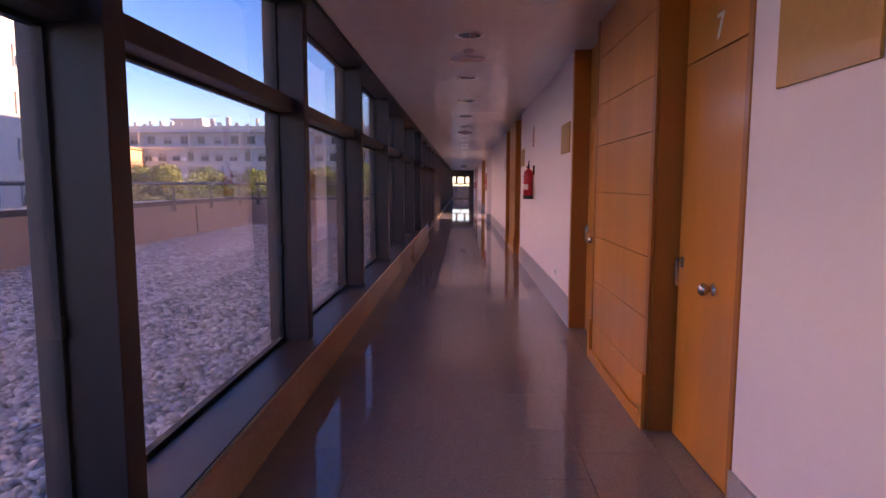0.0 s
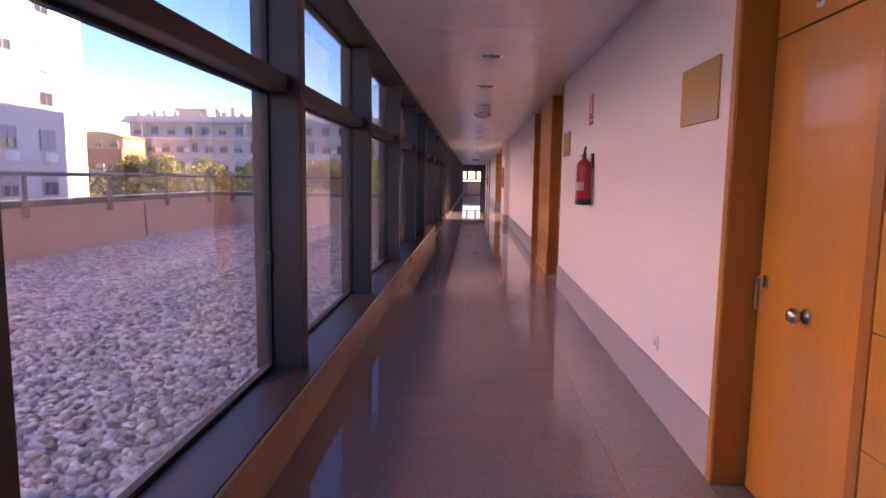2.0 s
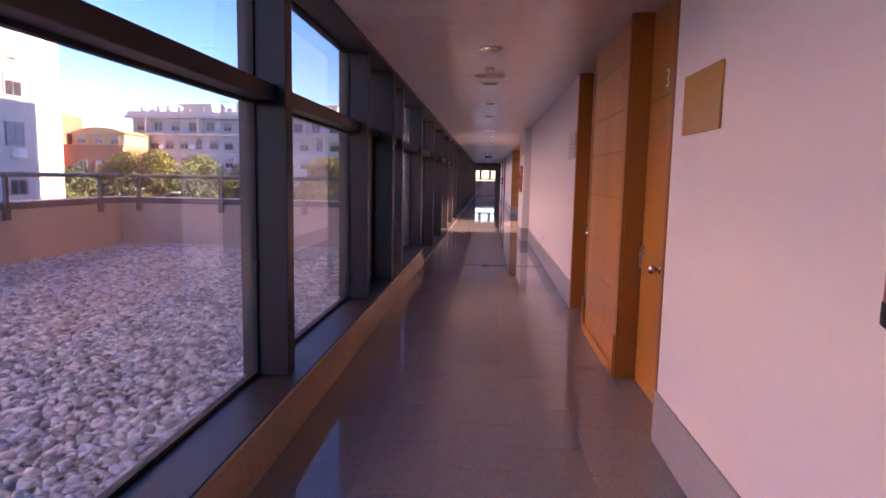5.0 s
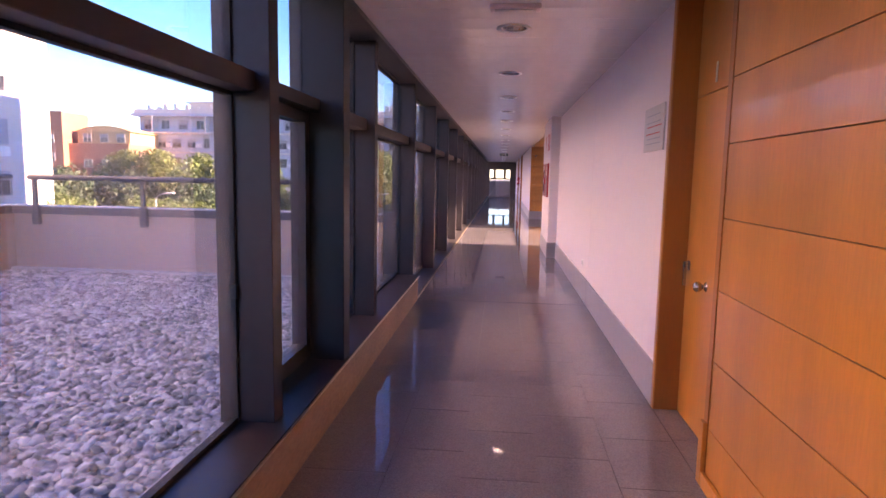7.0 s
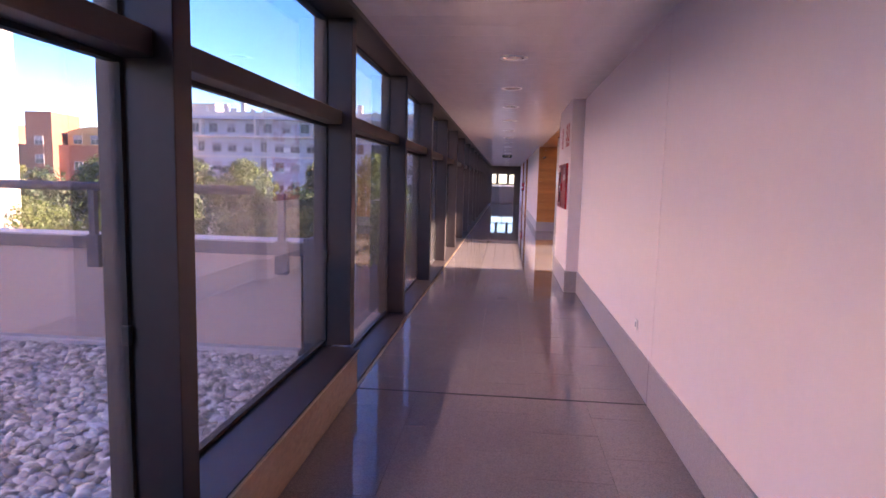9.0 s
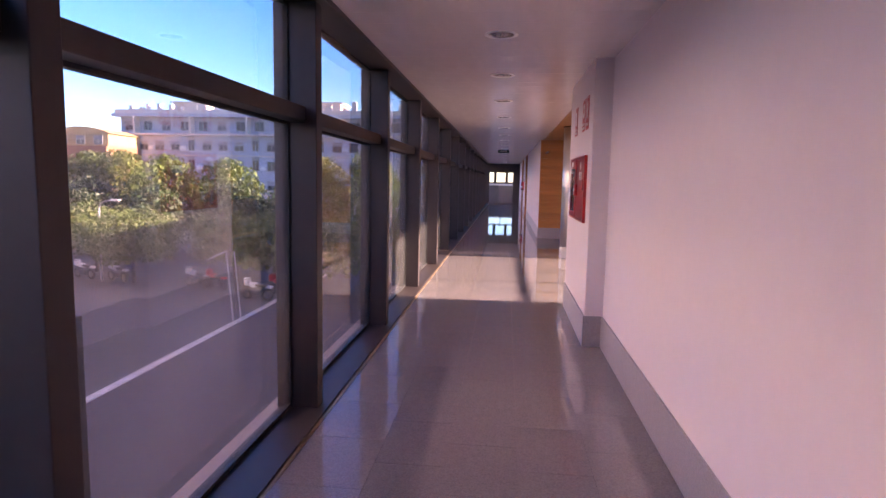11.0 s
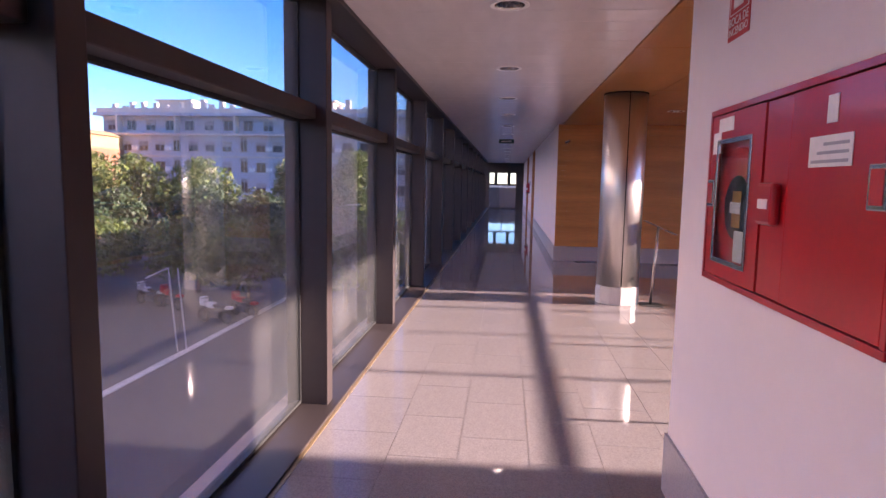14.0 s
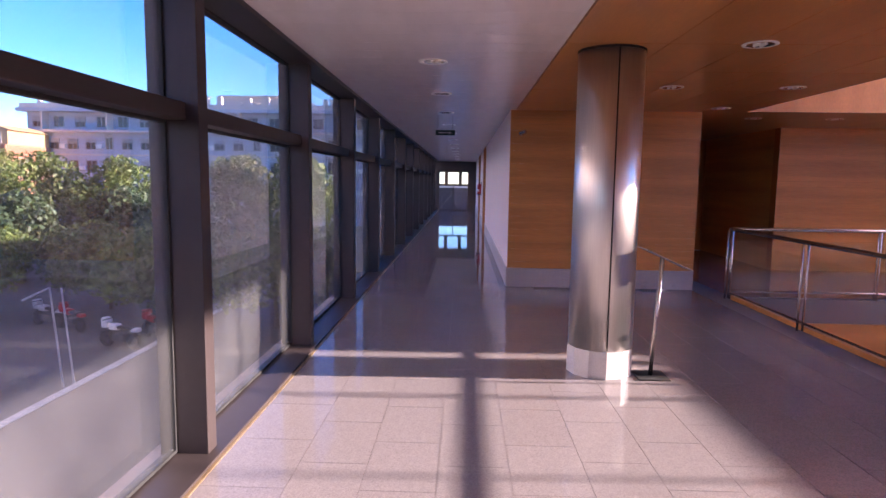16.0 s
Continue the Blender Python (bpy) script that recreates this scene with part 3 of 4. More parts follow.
def hose_cabinet(y, z):
    """Recessed red cabinet with a glazed hose door, an alarm strip and a solid door."""
    c = thing("fire_hose_cabinet", "red enamelled fire hose cabinet set in the white pier", "fire cabinet", "", "", (CX, y, z))
    W, Hh = 1.23, 0.66
    fr = bmesh.new()
    for a in ((-0.03, -0.001, 0, W, 0, 0.022), (-0.03, -0.001, 0, W, Hh - 0.022, Hh), (-0.03, -0.001, 0, 0.022, 0.0225, Hh - 0.0225), (-0.03, -0.001, W - 0.022, W, 0.0225, Hh - 0.0225)):
        box(fr, *a, bevel=0.002)
    part("frame", fr, RED, c)
    part("back", B(-0.004, -0.001, 0.022, W - 0.022, 0.022, Hh - 0.022), RED, c)
    part("solid_door", B(-0.028, -0.0045, 0.026, 0.52, 0.026, Hh - 0.026, bevel=0.003), RED, c)
    part("alarm_strip", B(-0.024, -0.0045, 0.527, 0.70, 0.026, Hh - 0.026, bevel=0.003), RED, c)
    d0, d1 = 0.707, W - 0.026
    g0, g1, gz0, gz1 = d0 + 0.1, d1 - 0.085, 0.09, Hh - 0.13
    dr = bmesh.new()
    outer = [(d0, 0.026), (d1, 0.026), (d1, Hh - 0.026), (d0, Hh - 0.026)]
    inner = [(g0, gz0), (g1, gz0), (g1, gz1), (g0, gz1)]
    ring = [[[dr.verts.new((x, *q)) for q in loop] for loop in (outer, inner)] for x in (-0.028, -0.02)]
    for k in range(4):
        j = (k + 1) % 4
        dr.faces.new((ring[0][0][k], ring[0][0][j], ring[0][1][j], ring[0][1][k]))
        dr.faces.new((ring[1][0][k], ring[1][1][k], ring[1][1][j], ring[1][0][j]))
        dr.faces.new((ring[0][0][k], ring[1][0][k], ring[1][0][j], ring[0][0][j]))
        dr.faces.new((ring[0][1][k], ring[0][1][j], ring[1][1][j], ring[1][1][k]))
    bmesh.ops.recalc_face_normals(dr, faces=dr.faces)
    gd = part("glazed_door", dr, RED, c)
    tr = bmesh.new()
    for a in ((g0 - 0.012, g0 + 0.006, gz0 - 0.012, gz1 + 0.012), (g1 - 0.006, g1 + 0.012, gz0 - 0.012, gz1 + 0.012), (g0 + 0.006, g1 - 0.006, gz0 - 0.012, gz0 + 0.006), (g0 + 0.006, g1 - 0.006, gz1 - 0.006, gz1 + 0.012)):
        box(tr, -0.033, -0.0285, *a, bevel=0.002)
    part("window_trim", tr, CHROME, gd, "pale metal trim")
    part("pane", B(-0.026, -0.023, g0, g1, gz0, gz1), RAILGLASS, gd).visible_shadow = False
    cy, cz = (g0 + g1) / 2 - 0.02, (gz0 + gz1) / 2 - 0.02
    reel = lathe(bmesh.new(), ((0.1, 0), (0.215, 0.001), (0.218, 0.003), (0.21, 0.0065), (0.19, 0.0045), (0.17, 0.0065), (0.15, 0.0045), (0.13, 0.0065), (0.1, 0.004)), Matrix.Translation((-0.006, cy, cz)) @ Euler((0, radians(-90), 0)).to_matrix().to_4x4(), 36)
    part("hose_reel", reel, REDP, c, "coiled dark red fire hose", smooth=True)
    part("reel_disc", lathe(bmesh.new(), ((0.1, 0), (0.118, 0.002), (0.114, 0.0095), (0.03, 0.01)), Matrix.Translation((-0.0065, cy, cz)) @ Euler((0, radians(-90), 0)).to_matrix().to_4x4(), 30), BLACKP, c, "black reel hub", smooth=True)
    part("hub_print", B(-0.0182, -0.0168, cy - 0.05, cy + 0.03, cz - 0.07, cz + 0.06), PLQ, c, "orange print on the hub")
    part("reel_label", B(-0.0195, -0.0183, cy - 0.05, cy + 0.05, cz - 0.02, cz + 0.02), WHITEP, c)
    for yy, zz, w, h in ((0.05, 0.33, 0.05, 0.08), (W - 0.075, 0.3, 0.045, 0.08)):
        part("door_latch", B(-0.034, -0.0285, yy - 0.012, yy + w + 0.012, zz - 0.012, zz + h + 0.012, bevel=0.003), CHROME, c, "chrome latch with red inset")
        part("latch_inset", B(-0.0355, -0.0342, yy, yy + w, zz, zz + h), REDP, c)
    part("call_point", B(-0.055, -0.0245, 0.555, 0.675, 0.25, 0.38, bevel=0.012), RED, c, "red alarm call point")
    part("call_glass", B(-0.0575, -0.0552, 0.58, 0.65, 0.3, 0.33), WHITEP, c)
    for a in ((0.19, 0.4, 0.42, 0.5), (d0 + 0.27, d0 + 0.42, Hh - 0.09, Hh - 0.04), (W - 0.13, W - 0.05, 0.49, 0.57)):
        part("label", B(-0.0305, -0.0285, *a), WHITEP, c, "white printed label")
    part("label", B(-0.0225, -0.0215, g0 + 0.02, g0 + 0.12, gz0 + 0.01, gz0 + 0.12), WHITEP, c, "white printed label")
    part("pictogram", B(-0.0305, -0.0285, 0.27, 0.32, 0.53, 0.6), WHITEP, c)
    for i in range(3):
        part("print_line", B(-0.0318, -0.0306, 0.205, 0.385 - 0.03 * i, 0.43 + 0.022 * i, 0.438 + 0.022 * i), GREYP, c)


hose_cabinet(23.13, 1.165)


# ---------------------------------------------------------------- ceiling fittings
def downlight(x, y, z, on=False, deep=True):
    d = thing("downlight", "round recessed ceiling downlight with a mirrored reflector", "ceiling lamp", "corridor downlights", "", (x, y, z))
    part("rim", lathe(bmesh.new(), ((0.1, 0.0), (0.13, 0.0), (0.132, -0.006), (0.122, -0.01), (0.1, -0.006)), None, 28, False), WHITEP, d, smooth=True)
    bm = bmesh.new()
    seg = 28
    prof = ((0.101, -0.006), (0.088, 0.0), (0.082, 0.05), (0.066, 0.1), (0.05, 0.125)) if deep else ((0.1, -0.008), (0.088, -0.004), (0.06, -0.0015))
    rings = [[bm.verts.new((r * math.cos(2 * math.pi * k / seg), r * math.sin(2 * math.pi * k / seg), h)) for k in range(seg)] for r, h in prof]
    for p, q in zip(rings, rings[1:]):
        for k in range(seg):
            bm.faces.new((p[k], p[(k + 1) % seg], q[(k + 1) % seg], q[k]))
    bm.faces.new(rings[-1])
    part("reflector", bm, REFL, d)
    for s in (-0.025, 0.025):
        part("tube", cyl(bmesh.new(), 0.012, (s, -0.045, 0.075 if deep else -0.006), (s, 0.045, 0.075 if deep else -0.006), 12), LAMPON if on else WHITEP, d, "lit compact tube" if on else "unlit compact tube")


for y in lamp_y:
    downlight(0.61, y, CEILZ, min(abs(y - q) for q in (13.77, 20.07, 30.45)) < 0.1)
for x, y in ((3.15, 29.6), (3.2, 31.75), (3.15, 27.4), (4.5, 33.6), (5.6, 35.0), (6.9, 35.0), (4.5, 31.7)):
    downlight(x, y, CEILZ - 0.0125 if x < 5.05 else CEILZ, False, False)


def ceiling_unit(y):
    s = thing("emergency_light", "slim off-white ceiling emergency light", "emergency light", "", "", (0.61, y, CEILZ))
    part("body", B(-0.17, 0.17, -0.06, 0.06, -0.03, 0.0, bevel=0.006), WALL, s)
    part("lens", B(-0.14, 0.14, -0.04, 0.04, -0.036, -0.0305, bevel=0.002), PLQ2, s)
    d = thing("smoke_detector", "round white smoke detector on the ceiling", "smoke detector", "", "", (0.61, y - 0.4, CEILZ))
    part("housing", lathe(bmesh.new(), ((0.05, 0.0), (0.05, -0.02), (0.035, -0.04), (0.01, -0.045)), None, 20), WALL, d, smooth=True)


for y in (6.36, 15.25):
    ceiling_unit(y)
x = thing("exit_sign", "dark hanging exit sign with a pale arrow", "exit sign", "", "", (0.59, 35.0, 2.36))
part("board", B(-0.16, 0.16, -0.012, 0.012, 0, 0.085, bevel=0.003), GREEN, x)
ar = B(-0.11, 0.06, -0.0135, -0.0122, 0.035, 0.05)
part("arrow", ar, WHITEP, x)
hd = bmesh.new()
hd.faces.new([hd.verts.new(v) for v in ((0.06, -0.0135, 0.02), (0.11, -0.0135, 0.0425), (0.06, -0.0135, 0.065))])
bmesh.ops.solidify(hd, geom=hd.faces[:], thickness=0.001)
part("arrow_head", hd, WHITEP, x)
for s in (-0.12, 0.12):
    part("hanger", cyl(bmesh.new(), 0.004, (s, 0, 0.085), (s, 0, 0.33), 8), CHROME, x)

# ---------------------------------------------------------------- hall
setting("wall_wood_hall", B(1.606, 4.43, HALL1, HALL1 + 0.2, 0.29, 2.68), WOODE, "wood panelled end wall of the hall", "wall")
hp = bpy.data.objects["wall_wood_hall"]
for i in range(24):
    z0 = 0.295 + i * 0.0995
    part("panel", B(1.6, 4.432, HALL1 - 0.012, HALL1 - 0.0005, z0, z0 + 0.097), WOODH, hp)
setting("baseboard", B(1.6, 4.435, HALL1 - 0.02, HALL1 - 0.0, 0, 0.288), BASE, "grey granite skirting below the wood wall", "baseboard")
setting("wall_wood_return", B(4.23, 4.43, HALL1 + 0.2, 40, 0, 2.68), WOODH, "wood panelled return wall of a dark passage", "wall")
rear = setting("wall_wood_rear", B(6.8, 13, 36.5, 36.7, 0, 2.68), WOODE, "wood panelled wall behind the open well", "wall")
for i in range(27):
    part("panel", B(6.8, 13, 36.488, 36.4995, 0.0 + i * 0.0995, 0.0965 + i * 0.0995), WOODH, rear)
setting("wall_wood_side", B(6.8, 6.95, 36.7, 40, 0, 2.68), WOODH, "wood wall of the dark passage", "wall")
setting("wall_passage_end", B(4.23, 6.9, 40, 40.2, 0, 2.68), WOODE, "plain end wall of the passage", "wall")
setting("wall_fascia", B(5.05, 13, HALL1 - 0.1, HALL1, 2.68, 4.6), WOODC, "wood fascia above the open well", "wall")
# unseen upper walls, made white to bounce daylight down into the well
setting("wall_well_upper", B(5.05, 13, HALL1 - 0.1, HALL1, 4.6, 13), WALL, "unseen white upper wall of the well, added to bounce daylight", "wall")
setting("wall_fascia_side", B(5.05, 5.15, PIER1 - 4, HALL1 - 0.1, 2.9, 13), WALL, "unseen white wall above the hall edge, added to bounce daylight", "wall")
setting("wall_well_near", B(2.1, 13.2, PIER1 - 4.2, PIER1 - 4, STREET, 13), WALL, "plain wall closing the well", "wall")
setting("wall_well_low", B(4.7, 4.9, PIER1 - 4, 33.5, STREET, -0.36), PLASTERD, "plain wall under the hall edge", "wall")
setting("wall_well_far", B(4.7, 13, 33.5, 33.7, STREET, -0.36), WOODH, "wood wall below the far edge of the well", "wall")
setting("floor_well", B(4.7, 13, PIER1 - 4, 33.7, STREET - 0.2, STREET), WOODC, "orange brown floor at the foot of the well", "floor")
# unseen outer wall to the sun, its openings sized for floor patch and bounce
# past LOWY the unseen building is made low so sun reaches the trees
LOWY = 47.5
EX, OY0, OY1, OZ0, OZ1 = 13.0, 25.35, 30.7, 2.78, 4.5
for i, (a, b, z0, z1) in enumerate(((YB - 1, OY0, STREET, 13), (OY1, LOWY, STREET, 13), (LOWY, 62, STREET, 3.3), (OY0, OY1, STREET, OZ0), (OY0, OY1, OZ1, 5.2), (OY0, OY1, 12, 13))):
    setting("wall_east_%d" % (i + 1), B(EX, EX + 0.3, a, b, z0, z1), PLASTERD, "plain outer wall of the building", "wall")
# unseen bars, spaced to throw the streaks across the hall floor
wi = thing("window_hall", "unseen high hall window shaped for the sun patch, with thin bars", "window", "", "structure", (EX + 0.1, OY0, 0))
for yy, w in ((1.55, 0.05), (2.9, 0.03), (4.15, 0.05), (4.68, 0.2), (5.02, 0.17)):
    part("bar", B(0, 0.05, yy, yy + w, OZ0, OZ1), ALU, wi)
# unseen upper facade, its height set by the shadow on the white building
setting("wall_facade_upper", B(-0.95, -0.8, YB - 1, LOWY, 2.87, 13), RENDER_, "rendered outer facade above the windows", "wall")
setting("wall_facade_low_end", B(-0.95, -0.8, LOWY, 62, 2.87, 3.3), RENDER_, "unseen rendered edge of the roof, lowered to let the sun pass", "wall")
setting("wall_step_up", B(-0.8, EX, LOWY - 0.3, LOWY, 3.3, 13), PLASTERD, "unseen plain wall where the roof is lowered for the sun", "wall")
# unseen roof, left open over the well to let daylight in
rf = B(-1.2, 5.05, YB - 1, LOWY, 13, 13.3)
box(rf, -1.2, EX + 0.5, LOWY, 62, 3.3, 3.5)
box(rf, 5.05, EX + 0.5, YB - 1, PIER1 - 4.1, 13, 13.3)
box(rf, 5.05, EX + 0.5, HALL1 - 0.05, LOWY, 13, 13.3)
setting("roof", rf, PLASTERD, "unseen flat roof, left open over the well for daylight", "roof")
setting("wall_facade_lower", B(-0.9, -0.78, YB - 1, 62, STREET, -0.0), RENDER_, "rendered outer facade below the windows", "wall")
setting("wall_rooms_south", B(-0.8, EX, YB - 1, YB - 0.7, STREET, 13), PLASTERD, "plain outer wall", "wall")

# steel column
col = thing("steel_column", "round brushed steel clad column on a faceted stone base", "column", "", "", (2.1, 29.9, 0))
part("shaft", cyl(bmesh.new(), 0.268, (0, 0, 0.23), (0, 0, CEILZ - 0.014), 48), STEEL, col, smooth=True)
part("seam", B(-0.006, 0.006, -0.2705, -0.2675, 0.24, CEILZ - 0.02), GASKET, col)
part("base", cyl(bmesh.new(), 0.278, (0, 0, 0.0), (0, 0, 0.23), 12), granite_mat("pale_stone", (0.55, 0.51, 0.5), 0.25, speck=0.12), col, "pale faceted stone base")
part("collar", cyl(bmesh.new(), 0.274, (0, 0, CEILZ - 0.03), (0, 0, CEILZ - 0.0125), 40), GASKET, col)

# lectern-like sign stand
ls = thing("sign_stand", "slim chrome sign stand with a tilted plate beside the column", "sign stand", "", "", (2.5, 29.76, 0))
part("base_plate", B(-0.13, 0.13, -0.13, 0.13, 0, 0.012, bevel=0.003), GASKET, ls, "dark square base plate")
part("pole", cyl(bmesh.new(), 0.018, (0.0, 0, 0.012), (0.05, 0, 1.0), 16), CHROME, ls, smooth=True)
pl = B(-0.2, 0.2, -0.15, 0.15, -0.006, 0.006, bevel=0.003)
bmesh.ops.transform(pl, matrix=Matrix.Translation((0.065, 0, 1.0)) @ Euler((0, radians(24), 0)).to_matrix().to_4x4(), verts=pl.verts)
part("plate", pl, CHROME, ls, "tilted satin metal plate")

# security camera on the wood wall
sc = thing("wall_camera", "small chrome wall camera on the wood wall", "camera", "", "", (1.76, HALL1 - 0.012, 2.33))
part("mount", cyl(bmesh.new(), 0.03, (0, 0, 0), (0, -0.02, 0), 16), CHROME, sc)
part("housing", cyl(bmesh.new(), 0.03, (-0.02, -0.04, 0.0), (0.06, -0.09, 0.03), 16), CHROME, sc)
part("lens", cyl(bmesh.new(), 0.022, (-0.021, -0.0394, -0.0003), (-0.026, -0.036, -0.002), 16), BLACKP, sc)


# balustrade of the well
def rail(points):
    r = thing("balustrade", "steel balustrade with glass panels round the open well", "railing", "", "", (*points[0], 0))
    o = Vector((*points[0], 0))
    for p, q in zip(points, points[1:]):
        a, b = Vector((*p, 0)) - o, Vector((*q, 0)) - o
        L = (b - a).length
        d = (b - a) / L
        n = max(1, round(L / 2.0))
        part("handrail", cyl(bmesh.new(), 0.025, a + Vector((0, 0, 0.99)), b + Vector((0, 0, 0.99)), 16), CHROME, r, smooth=True)
        part("bottom_rail", cyl(bmesh.new(), 0.014, a + Vector((0, 0, 0.1)), b + Vector((0, 0, 0.1)), 12), CHROME, r, smooth=True)
        for k in range(n + 1):
            c = a + d * (L * k / n)
            side = Vector((-d.y, d.x, 0)) * 0.03
            po = bmesh.new()
            for s in (-1, 1):
                cyl(po, 0.013, c + side * s, c + side * s + Vector((0, 0, 0.965)), 10)
            part("post", po, CHROME, r, smooth=True)
            if k < n:
                g0, g1 = c + d * 0.06, c + d * (L / n - 0.06)
                bm = bmesh.new()
                m = Matrix.Translation((g0 + g1) / 2 + Vector((0, 0, 0.48))) @ d.to_track_quat("X", "Z").to_matrix().to_4x4() @ Matrix.Diagonal(((g1 - g0).length, 0.01, 0.7, 1))
                bmesh.ops.create_cube(bm, size=1, matrix=m)
                part("glass_panel", bm, RAILGLASS, r).visible_shadow = False
    return r


rail(((4.68, 33.43), (4.68, 22.0)))
rail(((4.72, 33.46), (12.9, 33.46)))
setting("well_kerb", B(4.72, 4.78, PIER1 - 4, 33.4, -0.3, 0.05), WOODC, "wood edge of the floor at the open well", "kerb")

# far corridor: doors and an extinguisher beyond the hall
for y0 in (44.0, 50.0):
    d = thing("door", "reddish brown wooden door far down the corridor", "door", "far corridor doors", "structure", (1.6, y0, 0))
    part("door_leaf", B(-0.02, -0.002, 0.08, 0.98, 0.01, 2.1, bevel=0.003), WOODE, d)
    part("casing", B(-0.05, -0.002, 0, 0.075, 0, 2.68, bevel=0.003), WOODE, d)
    part("casing", B(-0.05, -0.002, 0.985, 1.06, 0, 2.68, bevel=0.003), WOODE, d)
    part("overpanel", B(-0.02, -0.002, 0.08, 0.98, 2.11, 2.68, bevel=0.003), WOODE, d)
    part("door_knob", cyl(bmesh.new(), 0.028, (-0.02, 0.18, 1.0), (-0.08, 0.18, 1.0), 16), CHROME, d)
extinguisher(1.6, 48.0, 1.1)

# ---------------------------------------------------------------- terrace
TX, TY = -6.15, 18.75
GZ = 0.13
setting("terrace_bed", B(TX - 0.2, -0.79, YB - 8, TY + 0.1, -0.3, GZ), GRAVELB, "flat roof terrace covered with pale gravel", "terrace")
setting("window_kerb", B(-0.9, -0.80, YB - 8, TY, GZ, 0.2), COPINGL, "pale kerb below the windows outside", "kerb")


def stones(n, x0, x1, y0, y1, size, seed, bias):
    """Low rounded pebbles strewn over the bed, as one sheet of loose stuff."""
    rng = np.random.default_rng(seed)
    ph = (1 + 5 ** 0.5) / 2
    V = np.array([(-1, ph, 0), (1, ph, 0), (-1, -ph, 0), (1, -ph, 0), (0, -1, ph), (0, 1, ph), (0, -1, -ph), (0, 1, -ph), (ph, 0, -1), (ph, 0, 1), (-ph, 0, -1), (-ph, 0, 1)]) / 1.9
    F = np.array([(0, 11, 5), (0, 5, 1), (0, 1, 7), (0, 7, 10), (0, 10, 11), (1, 5, 9), (5, 11, 4), (11, 10, 2), (10, 7, 6), (7, 1, 8), (3, 9, 4), (3, 4, 2), (3, 2, 6), (3, 6, 8), (3, 8, 9), (4, 9, 5), (2, 4, 11), (6, 2, 10), (8, 6, 7), (9, 8, 1)])
    c = np.stack([x1 - (x1 - x0) * rng.random(n) ** bias, y0 + (y1 - y0) * rng.random(n), np.full(n, GZ) + 0.02 * rng.random(n)], -1)
    s = size * (0.55 + 0.8 * rng.random((n, 1))) * np.stack([0.8 + 0.6 * rng.random(n), 0.8 + 0.5 * rng.random(n), 0.5 + 0.3 * rng.random(n)], -1)
    a = rng.random(n) * 2 * np.pi
    ca, sa = np.cos(a), np.sin(a)
    jit = 1 + 0.18 * rng.standard_normal((n, 12, 3))
    v = V[None] * jit * s[:, None]
    tilt = (rng.random((n, 1)) - 0.5) * 0.9
    z = v[..., 2] + tilt * v[..., 0]
    x, y = v[..., 0] * ca[:, None] - v[..., 1] * sa[:, None], v[..., 0] * sa[:, None] + v[..., 1] * ca[:, None]
    p = np.stack([x, y, z], -1) + c[:, None]
    f = (F[None] + 12 * np.arange(n)[:, None, None]).reshape(-1, 3)
    me = bpy.data.meshes.new("gravel")
    me.from_pydata(p.reshape(-1, 3).tolist(), [], f.tolist())
    me.polygons.foreach_set("use_smooth", np.ones(len(f), bool))
    me.materials.append(STONE)
    ob = new("gravel", me)
    return tagged(ob, "loose pale grey rounded gravel on the roof terrace", "gravel", kind="stuff")


stones(42000, -3.3, -0.93, -1.0, TY - 0.1, 0.028, 3, 1.0)
stones(32000, TX + 0.02, -3.3, -1.0, TY - 0.1, 0.034, 4, 1.0)


def parapet(name, x0, x1, y0, y1, run):
    p = thing(name, "rendered terrace parapet coloured with reflected pink, with a dark metal coping", "parapet", "", "structure", (0, 0, 0))
    part("body", B(x0, x1, y0, y1, STREET if run == "y" else -0.3, 0.92), RENDER_, p)
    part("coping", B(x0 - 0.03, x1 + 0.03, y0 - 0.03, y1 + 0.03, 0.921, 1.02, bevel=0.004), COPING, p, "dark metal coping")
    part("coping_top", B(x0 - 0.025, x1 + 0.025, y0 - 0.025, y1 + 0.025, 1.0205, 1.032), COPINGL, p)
    if run == "y":
        n = 0
        yy = y1 - 0.9
        while yy > y0:
            b = bmesh.new()
            box(b, x1 + 0.03, x1 + 0.09, yy - 0.05, yy + 0.05, 0.78, 1.04, bevel=0.005)
            box(b, x1 + 0.035, x1 + 0.085, yy - 0.025, yy + 0.025, 1.04, 1.4)
            part("bracket", b, COPING, p)
            yy -= 2.1
        part("guard_rail", cyl(bmesh.new(), 0.035, (x1 + 0.06, y0, 1.42), (x1 + 0.06, y1 - 0.3, 1.42), 14), COPING, p, smooth=True)
    else:
        xx = x0 + 0.38
        while xx < x1 - 0.08:
            b = bmesh.new()
            box(b, xx - 0.05, xx + 0.05, y0 - 0.09, y0 - 0.03, 0.78, 1.04, bevel=0.005)
            box(b, xx - 0.025, xx + 0.025, y0 - 0.085, y0 - 0.035, 1.04, 1.4)
            part("bracket", b, COPING, p)
            xx += 1.54
        part("guard_rail", cyl(bmesh.new(), 0.035, (x0 + 0.3, y0 - 0.06, 1.42), (x1 - 0.35, y0 - 0.06, 1.42), 14), COPING, p, smooth=True)


parapet("parapet_long", TX - 0.25, TX, YB - 8, TY + 0.25, "y")
parapet("parapet_end", TX + 0.03, -0.99, TY, TY + 0.25, "x")
setting("parapet_post", B(-0.955, -0.82, TY - 0.05, TY + 0.3, -0.3, 1.06, bevel=0.006), COPING, "dark metal clad end post of the parapet", "post")
